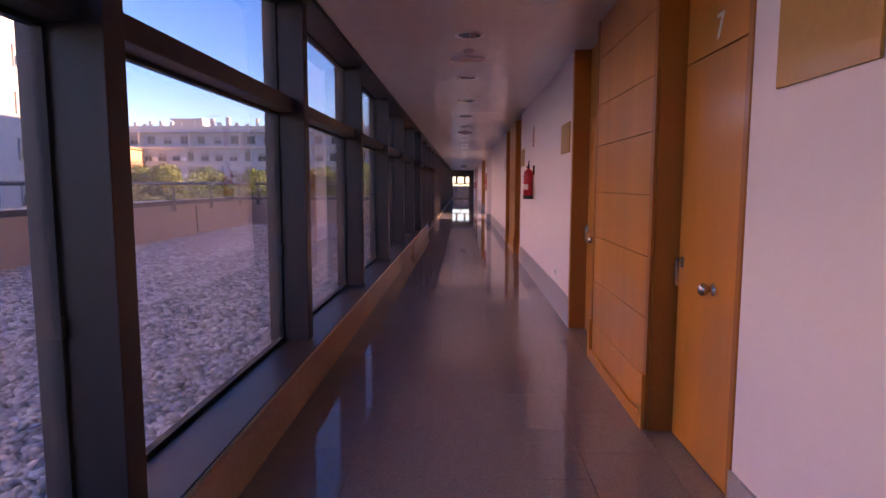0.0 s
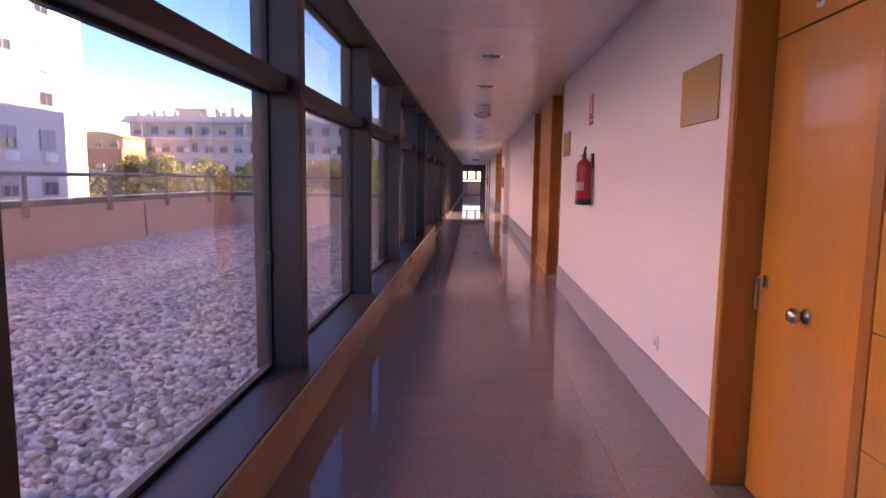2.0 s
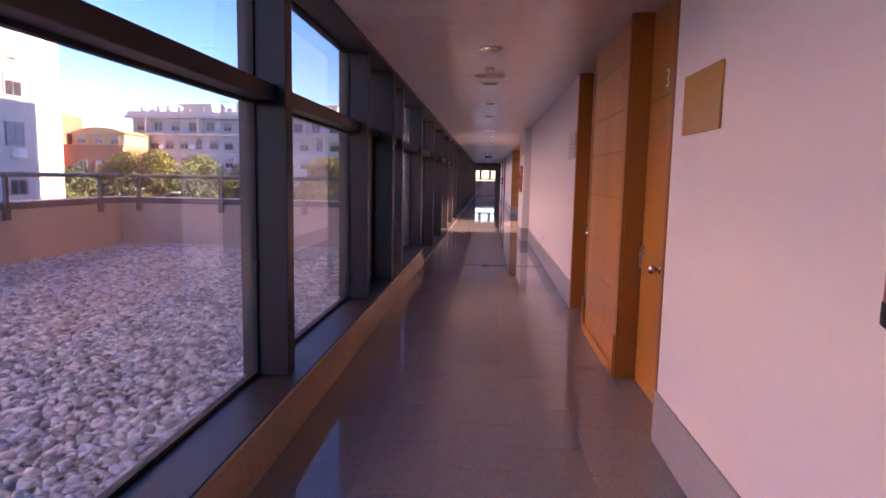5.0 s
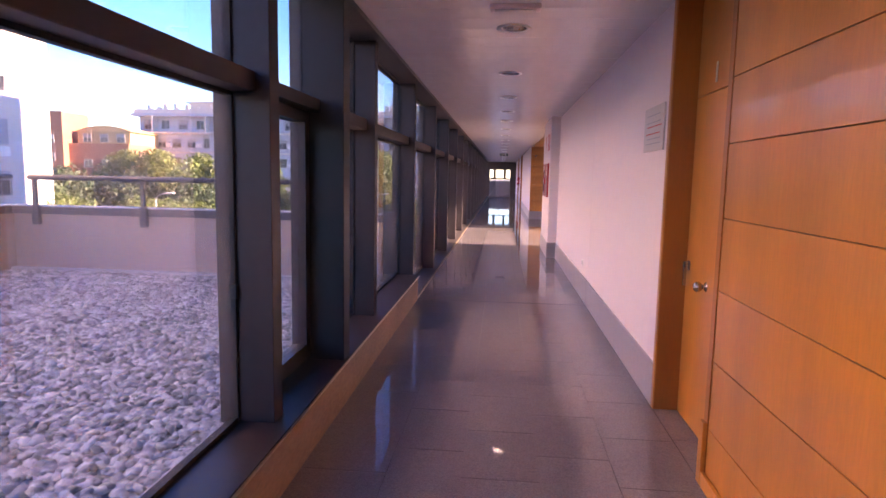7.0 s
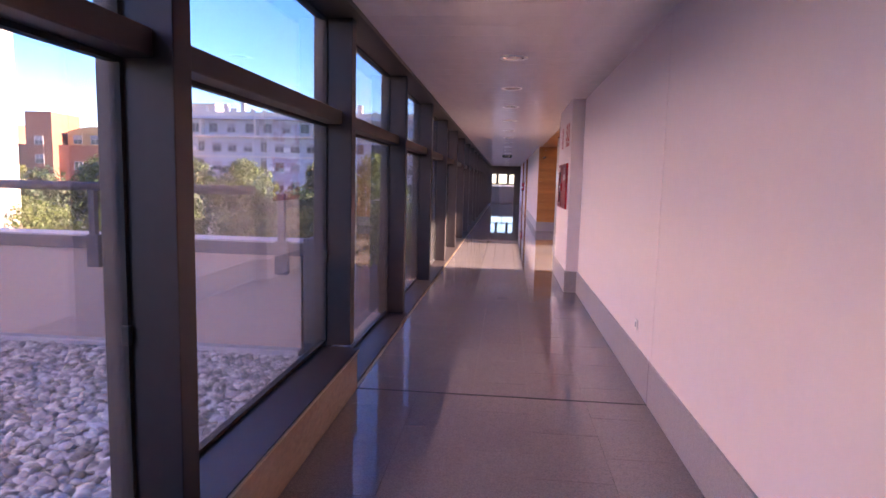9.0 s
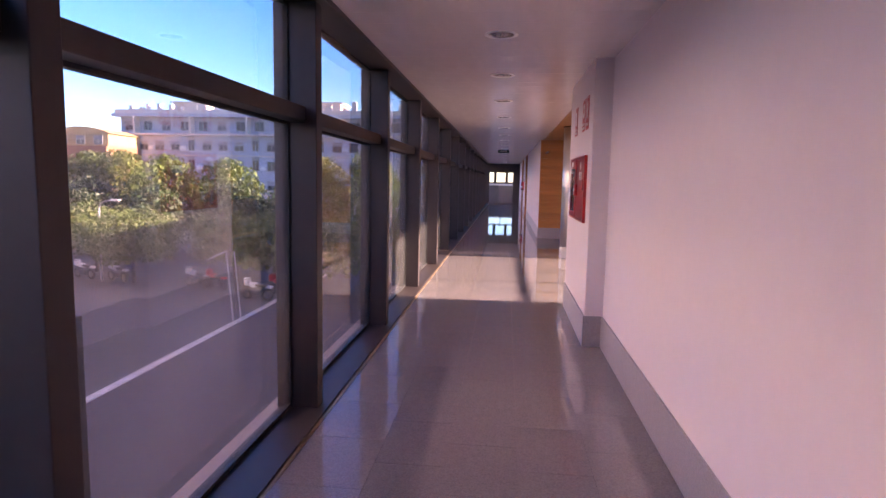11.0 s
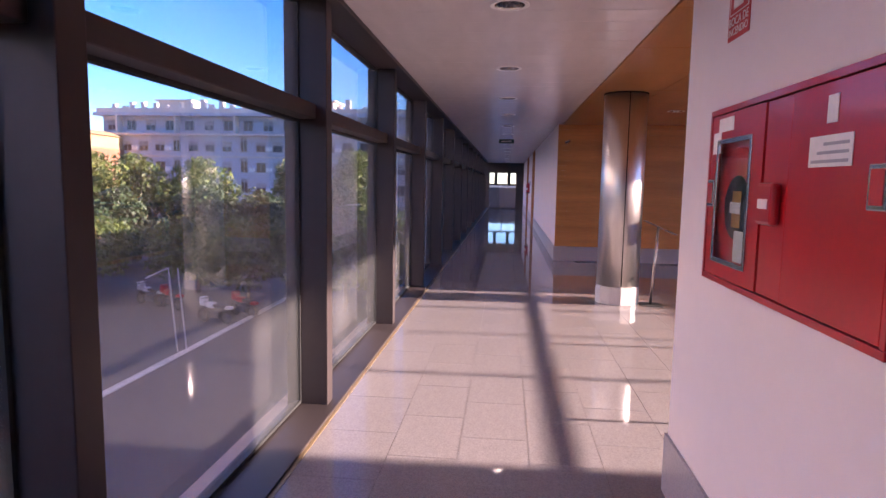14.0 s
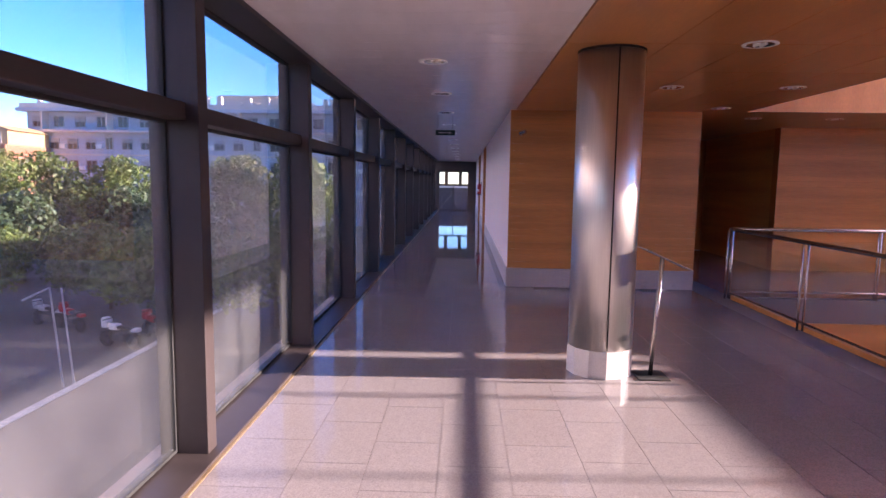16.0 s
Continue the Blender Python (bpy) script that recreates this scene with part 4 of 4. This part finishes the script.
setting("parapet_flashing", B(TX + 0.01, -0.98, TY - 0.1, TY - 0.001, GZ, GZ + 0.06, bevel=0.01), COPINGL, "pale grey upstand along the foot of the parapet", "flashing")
dp = thing("drain_pipe", "thin dark pipe down the inside of the parapet", "pipe", "", "", (TX + 0.02, 15.2, GZ))
part("pipe", cyl(bmesh.new(), 0.018, (0, 0, 0.05), (0, -0.06, 0.72), 10), COPING, dp)
part("elbow", B(-0.015, 0.06, -0.03, 0.22, 0.02, 0.08, bevel=0.008), COPINGL, dp)
setting("terrace_wall_below", B(TX - 0.25, -0.9, TY + 0.05, TY + 0.2, STREET, -0.3), RENDER_, "rendered wall below the terrace", "wall")

# ---------------------------------------------------------------- street
g = bmesh.new()
for v in ((-900, -900), (900, -900), (900, 1500), (-900, 1500)):
    g.verts.new((v[0], v[1], STREET - 0.15))
g.faces.new(g.verts[:])
setting("ground", g, ASPH, "grey street paving reaching into the distance", "ground")
# the building's shade on this strip is put into the dark bluish colour
setting("pavement", B(-10.2, -0.9, TY + 0.3, 120, STREET - 0.15, STREET), mat("shade_painted_paving", (0.05, 0.05, 0.06), 0.85, var=0.1, scale=2), "grey pavement along the building with its shade put into the colour", "pavement")
kb = thing("kerb", "row of pale kerb stones along the pavement", "kerb", "", "structure", (-10.5, 20, STREET - 0.15))
kbm = bmesh.new()
box(kbm, 0, 0.3, 0, 0.985, 0, 0.17, bevel=0.012)
kerb0 = part("kerb_stone", kbm, KERB, kb)
for i in range(1, 60):
    share("kerb_stone", kerb0.data, kb, (0, i * 1.0, 0))


# added dark wall that dims the view through the lower end panes
setting("garden_wall", B(-4, 7, 63, 63.3, STREET - 0.15, 1.2), COPING, "low dark screen added beyond the corridor end to dim the lower panes", "wall")


# ---------------------------------------------------------------- trees
def leaf_mesh(name, clumps, n, leaf, material, seed):
    rng = np.random.default_rng(seed)
    cl = np.array(clumps)
    w = cl[:, 3] ** 2
    idx = rng.choice(len(cl), n, p=w / w.sum())
    d = rng.standard_normal((n, 3))
    d /= np.linalg.norm(d, axis=1)[:, None]
    rad = cl[idx, 3:4] * (0.45 + 0.6 * rng.random((n, 1)) ** 0.6)
    c = cl[idx, :3] + d * rad * np.array([1, 1, 0.85])
    nrm = d + 0.7 * rng.standard_normal((n, 3))
    nrm /= np.linalg.norm(nrm, axis=1)[:, None]
    u = np.cross(nrm, rng.standard_normal((n, 3)))
    u /= np.linalg.norm(u, axis=1)[:, None]
    v = np.cross(nrm, u)
    s = leaf * (0.6 + 0.8 * rng.random((n, 1)))
    p = np.stack([c - u * s, c - v * s * 0.6, c + u * s, c + v * s * 0.6], 1)
    me = bpy.data.meshes.new(name)
    me.from_pydata(p.reshape(-1, 3).tolist(), [], np.arange(4 * n).reshape(-1, 4).tolist())
    me.materials.append(material)
    return me


def tree(label, h, spread, bare, leaf, n, material, seed):
    rng = random.Random(seed)
    t = thing("tree", label, "tree", "street trees", "", (0, 0, 0))
    tr = cyl(bmesh.new(), 0.04 * h ** 0.8, (0, 0, -0.1), (0.05, 0.02, h * 0.62), 10, 0.012 * h)
    clumps = []
    for k in range(16):
        a, q = k * 2.4 + rng.random(), (k + 0.5) / 16
        z = h * (bare + (1 - bare) * (0.12 + 0.8 * q))
        r = spread * math.sin(math.pi * (0.2 + 0.72 * q)) * (0.45 + 0.5 * rng.random())
        tip = (r * math.cos(a), r * math.sin(a), z)
        cyl(tr, 0.008 * h, (0.02, 0.01, min(z - 0.15 * h, h * 0.6)), tip, 6, 0.002 * h)
        clumps.append((*tip, spread * (0.3 + 0.22 * rng.random())))
    clumps.append((0, 0, h * 0.93, spread * 0.35))
    part("trunk", tr, BARK, t)
    cr = new("crown", leaf_mesh("crown", clumps, n, leaf, material, seed))
    cr.parent = t
    return t


ty = [tree("tall street tree with the sun's yellow put into its green leaves", 9.5, 3.2, 0.2, 0.17, 6500, LEAFY, s) for s in (1, 2)]
tg = [tree("broad street tree with dense green leaves", 9.2, 3.4, 0.15, 0.17, 6500, LEAFG, s) for s in (3,)]
ts = [tree("small round street tree in full green leaf", 3.7, 2.7, 0.42, 0.11, 6000, LEAFG, s) for s in (5, 6)]
hd_ = [tree("low street tree with shade put into its dark leaves", 6.5, 3.6, 0.08, 0.2, 4500, LEAFD, s) for s in (8,)]
rt = random.Random(4)


def put(src, x, y, s=1.0):
    copy_thing(src, pose(x, y, STREET - 0.15, 0, 0, rt.random() * 360) @ Matrix.Scale(s, 4))


for i in range(10):
    x, y = -58 + i * 5.2 + rt.uniform(-1, 1), 66 + rt.uniform(-3, 4)
    put((ty[0], tg[0], tg[0], ty[1], tg[0])[i % 5], x, y, rt.uniform(0.7, 0.9))
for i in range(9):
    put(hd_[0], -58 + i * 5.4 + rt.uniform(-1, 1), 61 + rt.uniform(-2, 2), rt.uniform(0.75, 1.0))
for i in range(7):
    put(ts[i % 2], -34 + i * 4.6 + rt.uniform(-0.5, 0.5), 51 + rt.uniform(-1.5, 2.5) - 0.15 * i, rt.uniform(0.9, 1.08))
for o in ty + tg + ts + hd_:
    o.location = (rt.uniform(-70, -60), rt.uniform(60, 75), STREET - 0.15)


# ---------------------------------------------------------------- street furniture
def street_lamp(x, y, h):
    s = thing("street_lamp", "grey street lamp with a curved white arm", "street lamp", "street lamps", "", (x, y, STREET - 0.15))
    part("pole", cyl(bmesh.new(), 0.07, (0, 0, 0), (0, 0, h), 12, 0.04), COPINGL, s, smooth=True)
    bm = bmesh.new()
    last = Vector((0, 0, h))
    for k in range(1, 9):
        a = math.pi / 2 * k / 8
        nx = Vector((0.9 * (1 - math.cos(a)), 0, h + 0.5 * math.sin(a)))
        cyl(bm, 0.035, last, nx, 10)
        last = nx
    part("arm", bm, COPINGL, s)
    part("lamp_head", B(0.75, 1.3, -0.12, 0.12, h + 0.45, h + 0.56, bevel=0.03), WHITEP, s)


for x, y, h in ((-22.5, 50, 4.2), (-9.5, 58, 4.2), (-36, 54, 4.6)):
    street_lamp(x, y, h)
ss = thing("shelter_mast", "thin grey metal mast with slanted top", "mast", "", "", (-10.9, 42.0, STREET - 0.15))
for s in (0, 0.35):
    part("leg", cyl(bmesh.new(), 0.03, (s, 0, 0), (s - 0.25, 0, 3.0), 10), COPINGL, ss)
part("top_arm", cyl(bmesh.new(), 0.03, (-0.25, 0, 3.0), (-1.1, 0, 2.6), 10), COPINGL, ss)


def motorbike(label, body):
    m = thing("motorcycle", label, "motorcycle", "parked motorcycles", "", (0, 0, 0))
    for yy in (-0.62, 0.62):
        wh = part("wheel", lathe(bmesh.new(), ((0.2, -0.05), (0.29, -0.055), (0.31, 0), (0.29, 0.055), (0.2, 0.05)), Matrix.Translation((0, yy, 0.31)) @ Euler((0, radians(90), 0)).to_matrix().to_4x4(), 20), TYRE, m)
        part("rim", cyl(bmesh.new(), 0.19, (-0.058, yy, 0.31), (0.058, yy, 0.31), 18), CHROME, wh)
    part("engine", B(-0.16, 0.16, -0.3, 0.25, 0.25, 0.55, bevel=0.05), COPING, m)
    part("tank", B(-0.15, 0.15, 0.0, 0.42, 0.66, 0.9, bevel=0.07), body, m)
    part("seat", B(-0.14, 0.14, -0.65, 0.02, 0.72, 0.84, bevel=0.04), BLACKP, m)
    part("tail", B(-0.12, 0.12, -0.9, -0.55, 0.66, 0.8, bevel=0.04), body, m)
    part("fairing", B(-0.17, 0.17, 0.45, 0.72, 0.72, 1.12, bevel=0.07), body, m)
    fk = bmesh.new()
    for s in (-0.09, 0.09):
        cyl(fk, 0.025, (s, 0.62, 0.31), (s, 0.45, 0.95), 10)
    part("fork", fk, CHROME, m)
    part("handlebar", cyl(bmesh.new(), 0.018, (-0.36, 0.38, 1.08), (0.36, 0.38, 1.08), 10), CHROME, m)
    part("windscreen", B(-0.14, 0.14, 0.56, 0.58, 1.1, 1.38, bevel=0.008), RAILGLASS, m)
    part("headlight", cyl(bmesh.new(), 0.09, (0, 0.72, 0.9), (0, 0.75, 0.9), 18), WHITEP, m)
    part("stand", cyl(bmesh.new(), 0.015, (0.05, -0.1, 0.3), (0.2, -0.15, 0.0), 8), COPING, m)
    return m


bikes = [motorbike("grey and chrome motorcycle parked on the street", ENAMEL), motorbike("red motorcycle parked on the street", RED), motorbike("white scooter-like motorcycle parked on the street", WHITEP)]
for i, (x, y, a) in enumerate(((-16.3, 49.2, 70), (-14.9, 48.6, 60), (-11.6, 46.3, 75), (-21.5, 50.0, 65), (-10.9, 47.6, 60), (-24.0, 50.6, 70))):
    copy_thing(bikes[i % 3], pose(x, y, STREET - 0.15, 0, 0, a))
for i, b in enumerate(bikes):
    b.matrix_basis = pose(-26.5 - 2 * i, 50.9 + i * 0.3, STREET - 0.15, 0, 0, 65)


# ---------------------------------------------------------------- buildings
def facade_windows(house, data, places):
    for loc, rz in places:
        for name, me in data[:1]:
            w = share(name, me, house, loc)
            w.rotation_euler = (0, 0, rz)
            for nm, m2 in data[1:]:
                share(nm, m2, w, (0, 0, 0))


def win_data(w, h, blind, rail_=False):
    out = []
    fr = bmesh.new()
    for a in ((-w / 2 - 0.08, -w / 2, -0.05, h), (w / 2, w / 2 + 0.08, -0.05, h), (-w / 2, w / 2, h - 0.08, h), (-w / 2 - 0.12, w / 2 + 0.12, -0.12, -0.05), (-0.03, 0.03, -0.05, h - 0.08)):
        box(fr, a[0], a[1], -0.1, 0.06, a[2], a[3])
    out.append(("window", fr, SHUT))
    out.append(("pane", B(-w / 2, w / 2, -0.02, 0.02, -0.05, h - 0.08), DARKWIN))
    if blind:
        bl = bmesh.new()
        k = 0
        z = h - 0.08
        while z > h - 0.08 - blind * h:
            box(bl, -w / 2, w / 2, -0.075, -0.03, z - 0.085, z)
            z -= 0.095
        out.append(("shutter", bl, SHUT))
    if rail_:
        gr = bmesh.new()
        for k in range(9):
            box(gr, -w / 2 + w * k / 8 - 0.015, -w / 2 + w * k / 8 + 0.015, -0.2, -0.17, -0.1, h * 0.55)
        box(gr, -w / 2 - 0.05, w / 2 + 0.05, -0.21, -0.16, h * 0.55, h * 0.55 + 0.04)
        out.append(("grille", gr, COPING))
    res = []
    for name, bm, m in out:
        me = bpy.data.meshes.new(name)
        bm.to_mesh(me)
        bm.free()
        me.materials.append(m)
        res.append((name, me))
    return res


WD = [win_data(1.3, 1.35, 0.0), win_data(1.3, 1.35, 0.45), win_data(1.3, 1.35, 0.95), win_data(1.3, 1.35, 0.3, True), win_data(0.9, 2.0, 0.2)]
acm = bmesh.new()
box(acm, -0.42, 0.42, -0.4, -0.02, 0, 0.58, bevel=0.03)
cyl(acm, 0.22, (-0.1, -0.405, 0.3), (-0.1, -0.42, 0.3), 16)
acme = bpy.data.meshes.new("air_conditioner")
acm.to_mesh(acme)
acm.free()
acme.materials.append(WHITEP)
rb = random.Random(11)

# white apartment house facing the terrace
wh = thing("apartment_building", "tall white apartment building with shuttered windows in low sun", "building", "", "", (-29, 10, STREET - 0.15))
part("wall", B(-12, 0, -14, 39.0, 0, 26), WHITEB, wh)
part("roof", B(-12.2, 0.2, -14.2, 39.2, 26, 26.4), GREYB, wh)
pl = []
for s in range(8):
    for i, yy in enumerate((-11, -8, -4.8, -1.8, 1.6, 4.6, 8, 11, 14.4, 17.4, 20.8, 23.8, 27.4, 30.9, 34.6)):
        facade_windows(wh, WD[rb.choice((1, 2, 1, 3))], [((0.04, yy, 1.6 + 3.05 * s), radians(90))])
        if rb.random() < 0.35:
            a = share("air_conditioner", acme, wh, (0.02, yy + 0.1, 0.75 + 3.05 * s))
            a.rotation_euler = (0, 0, radians(90))
for s in range(8):
    part("string_course", B(0.001, 0.06, -14, 39.0, 3.05 * s + 0.28, 3.05 * s + 0.36), WHITEB, wh)

# long grey block across the end of the view
gb = thing("apartment_building", "long grey apartment block with a set-back top storey and roof terraces", "building", "", "", (-60, 108, STREET - 0.15))
part("wall", B(0, 54, 0, 12, 0, 12.2), GREYB, gb)
part("ledge", B(-0.3, 54.3, -0.9, 12, 12.2, 12.5), WHITEB, gb)
part("top_storey", B(0.5, 53.5, 0.8, 11, 12.5, 15.0), GREYB, gb)
part("roof", B(-0.2, 54.2, -0.5, 11.5, 15.0, 15.45), GREYB, gb)
part("parapet", B(0.2, 53.8, -0.25, -0.15, 15.45, 16.1), WHITEB, gb)
for s in range(4):
    for i in range(20):
        x = 2.2 + i * 2.55
        facade_windows(gb, WD[rb.choice((0, 1, 2, 1, 3))] if i % 4 else WD[4], [((x, -0.02, 1.2 + 2.95 * s), 0)])
        if rb.random() < 0.45:
            share("air_conditioner", acme, gb, (x + 1.25, -0.02, 1.2 + 2.95 * s))
for i in range(17):
    x = 2 + i * 3.0
    facade_windows(gb, WD[rb.choice((0, 1, 0))], [((x, 0.78, 13.1), 0)])
    if i % 3 == 0:
        part("fin", B(x + 1.3, x + 1.55, -0.6, 0.8, 12.5, 15.0), WHITEB, gb)
for i in range(2):
    part("string_course", B(0, 54, -0.12, -0.001, 5.9 * i + 3.2, 5.9 * i + 3.4), WHITEB, gb)
for i in range(30):
    x = 1.5 + i * 1.72 + rb.uniform(-0.6, 0.6)
    hh = rb.uniform(0.9, 2.2)
    part("chimney", B(x, x + rb.uniform(0.3, 0.7), 1.2, 1.9, 15.45, 15.45 + hh), WHITEB, gb)
    part("chimney_cap", B(x - 0.08, x + 0.6, 1.12, 1.98, 15.452 + hh, 15.56 + hh), WHITEB, gb)
for x, w in ((8, 5), (27, 8), (48, 6)):
    part("roof_hut", B(x, x + w, 3, 8, 15.45, 17.5), WHITEB, gb)
    part("roof_hut_slab", B(x - 0.4, x + w + 0.4, 2.6, 8.4, 17.5, 17.7), WHITEB, gb)
for x in (15, 42):
    an = cyl(bmesh.new(), 0.05, (x, 4, 15.45), (x, 4, 18.6), 6)
    cyl(an, 0.04, (x - 1, 4, 18.3), (x + 1.2, 4, 18.3), 6)
    part("antenna", an, COPING, gb)

# brick house between the two
bh = thing("apartment_building", "red brick apartment building with an ochre curved top floor in sun", "building", "", "", (-63.5, 98, STREET - 0.15))
bh.rotation_euler, bh.scale = (0, 0, radians(4)), (0.88, 0.88, 0.88)
part("wall", B(-14, 9.5, 0, 14, 0, 11.4), BRICKB, bh)
part("stair_tower", B(-5.2, -0.8, -1.5, 6, 0, 16.6), BRICKB, bh)
for s in range(4):
    facade_windows(bh, WD[rb.choice((0, 1))], [((-3.0, -1.52, 2.4 + 3.0 * s), 0)])
part("top_storey", B(0.2, 9.3, 1, 13, 11.4, 13.4), OCHREB, bh)
vt = bmesh.new()
cyl(vt, 12, (4.75, 0.9, 2.5), (4.75, 13.1, 2.5), 120)
bmesh.ops.bisect_plane(vt, geom=vt.verts[:] + vt.edges[:] + vt.faces[:], plane_co=(0, 0, 13.4), plane_no=(0, 0, -1), clear_outer=True)
part("roof", vt, OCHREB, bh)
for s in range(3):
    for i in range(8):
        x = -12.5 + i * 3.0
        if -7 < x < 0.2:
            continue
        facade_windows(bh, WD[rb.choice((0, 1, 2))], [((x, -0.02, 1.4 + 3.0 * s), 0)])
for i in range(3):
    facade_windows(bh, WD[1], [((1.9 + i * 2.9, 0.98, 11.75), 0)])
ob_ = thing("apartment_building", "brick building in the distance beside the street", "building", "", "", (-108, 118, STREET - 0.15))
part("wall", B(-20, 14, 0, 14, 0, 15), BRICKB, ob_)
part("roof", B(-20.3, 14.3, -0.3, 14.3, 15, 15.4), GREYB, ob_)
for s in range(4):
    for i in range(10):
        facade_windows(ob_, WD[rb.choice((0, 1, 2))], [((-18 + i * 3.3, -0.02, 1.6 + 3.1 * s), 0)])

# ---------------------------------------------------------------- floor tiles
def tile_mesh(w, l, v):
    bm = bmesh.new()
    box(bm, 0.0015, w - 0.0015, 0.0015, l - 0.0015, -0.005, 0)
    me = bpy.data.meshes.new("tile")
    bm.to_mesh(me)
    bm.free()
    me.materials.append(FLOOR)
    return me


TL = 0.6
cols = [(-0.455, 0.455), (0.0, 0.39), (0.39, 0.4), (0.79, 0.4), (1.19, 0.425)]
near, rest = [], bmesh.new()
verts, faces = [], []


def far_tile(x, y, w, l):
    k = len(verts)
    for z in (0.0, -0.005):
        verts.extend(((x + 0.0015, y + 0.0015, z), (x + w - 0.0015, y + 0.0015, z), (x + w - 0.0015, y + l - 0.0015, z), (x + 0.0015, y + l - 0.0015, z)))
    faces.extend(((k, k + 1, k + 2, k + 3), (k, k + 4, k + 5, k + 1), (k + 1, k + 5, k + 6, k + 2), (k + 2, k + 6, k + 7, k + 3), (k + 3, k + 7, k + 4, k)))


meshes = {}
count = 0
for ci, (x, w) in enumerate(cols):
    y = YB - TL + (0.3 if ci % 2 else 0.0) + 0.12
    while y < YE:
        if 1.0 < y < 30.5 and count < 300 and (ci in (1, 2, 3) or 22 < y < 30):
            key = round(w, 3)
            if key not in meshes:
                meshes[key] = tile_mesh(w, TL, 0)
            share("tile", meshes[key], floor, (x, y, 0))
            count += 1
        else:
            far_tile(x, y, w, TL)
        y += TL
for i in range(8):
    for j in range(15):
        x, y = 1.615 + i * 0.4, PIER1 + j * TL - 0.3 * (i % 2)
        if x < 4.4 and y < HALL1 - 0.6:
            far_tile(x, y + 0.3, 0.4 if i < 7 else 0.3, TL)
for y0 in (2.36, 11.44):
    for dy in (0.0, 0.53, 2.62, 3.11):
        far_tile(1.615, y0 + dy, 0.2, 0.53 if dy < 2 else 0.49)
for j in range(14):
    for i in range(9):
        far_tile(1.7 + i * 0.4 if j > 13 else 4.8 + i * 0.6, 33.6 + j * 0.45, 0.6, 0.45)
me = bpy.data.meshes.new("tiles")
me.from_pydata(verts, [], faces)
me.materials.append(FLOOR)
ft = new("tiles", me)
ft.parent = floor
tagged(ft, "polished grey granite tiles", kind="stuff")
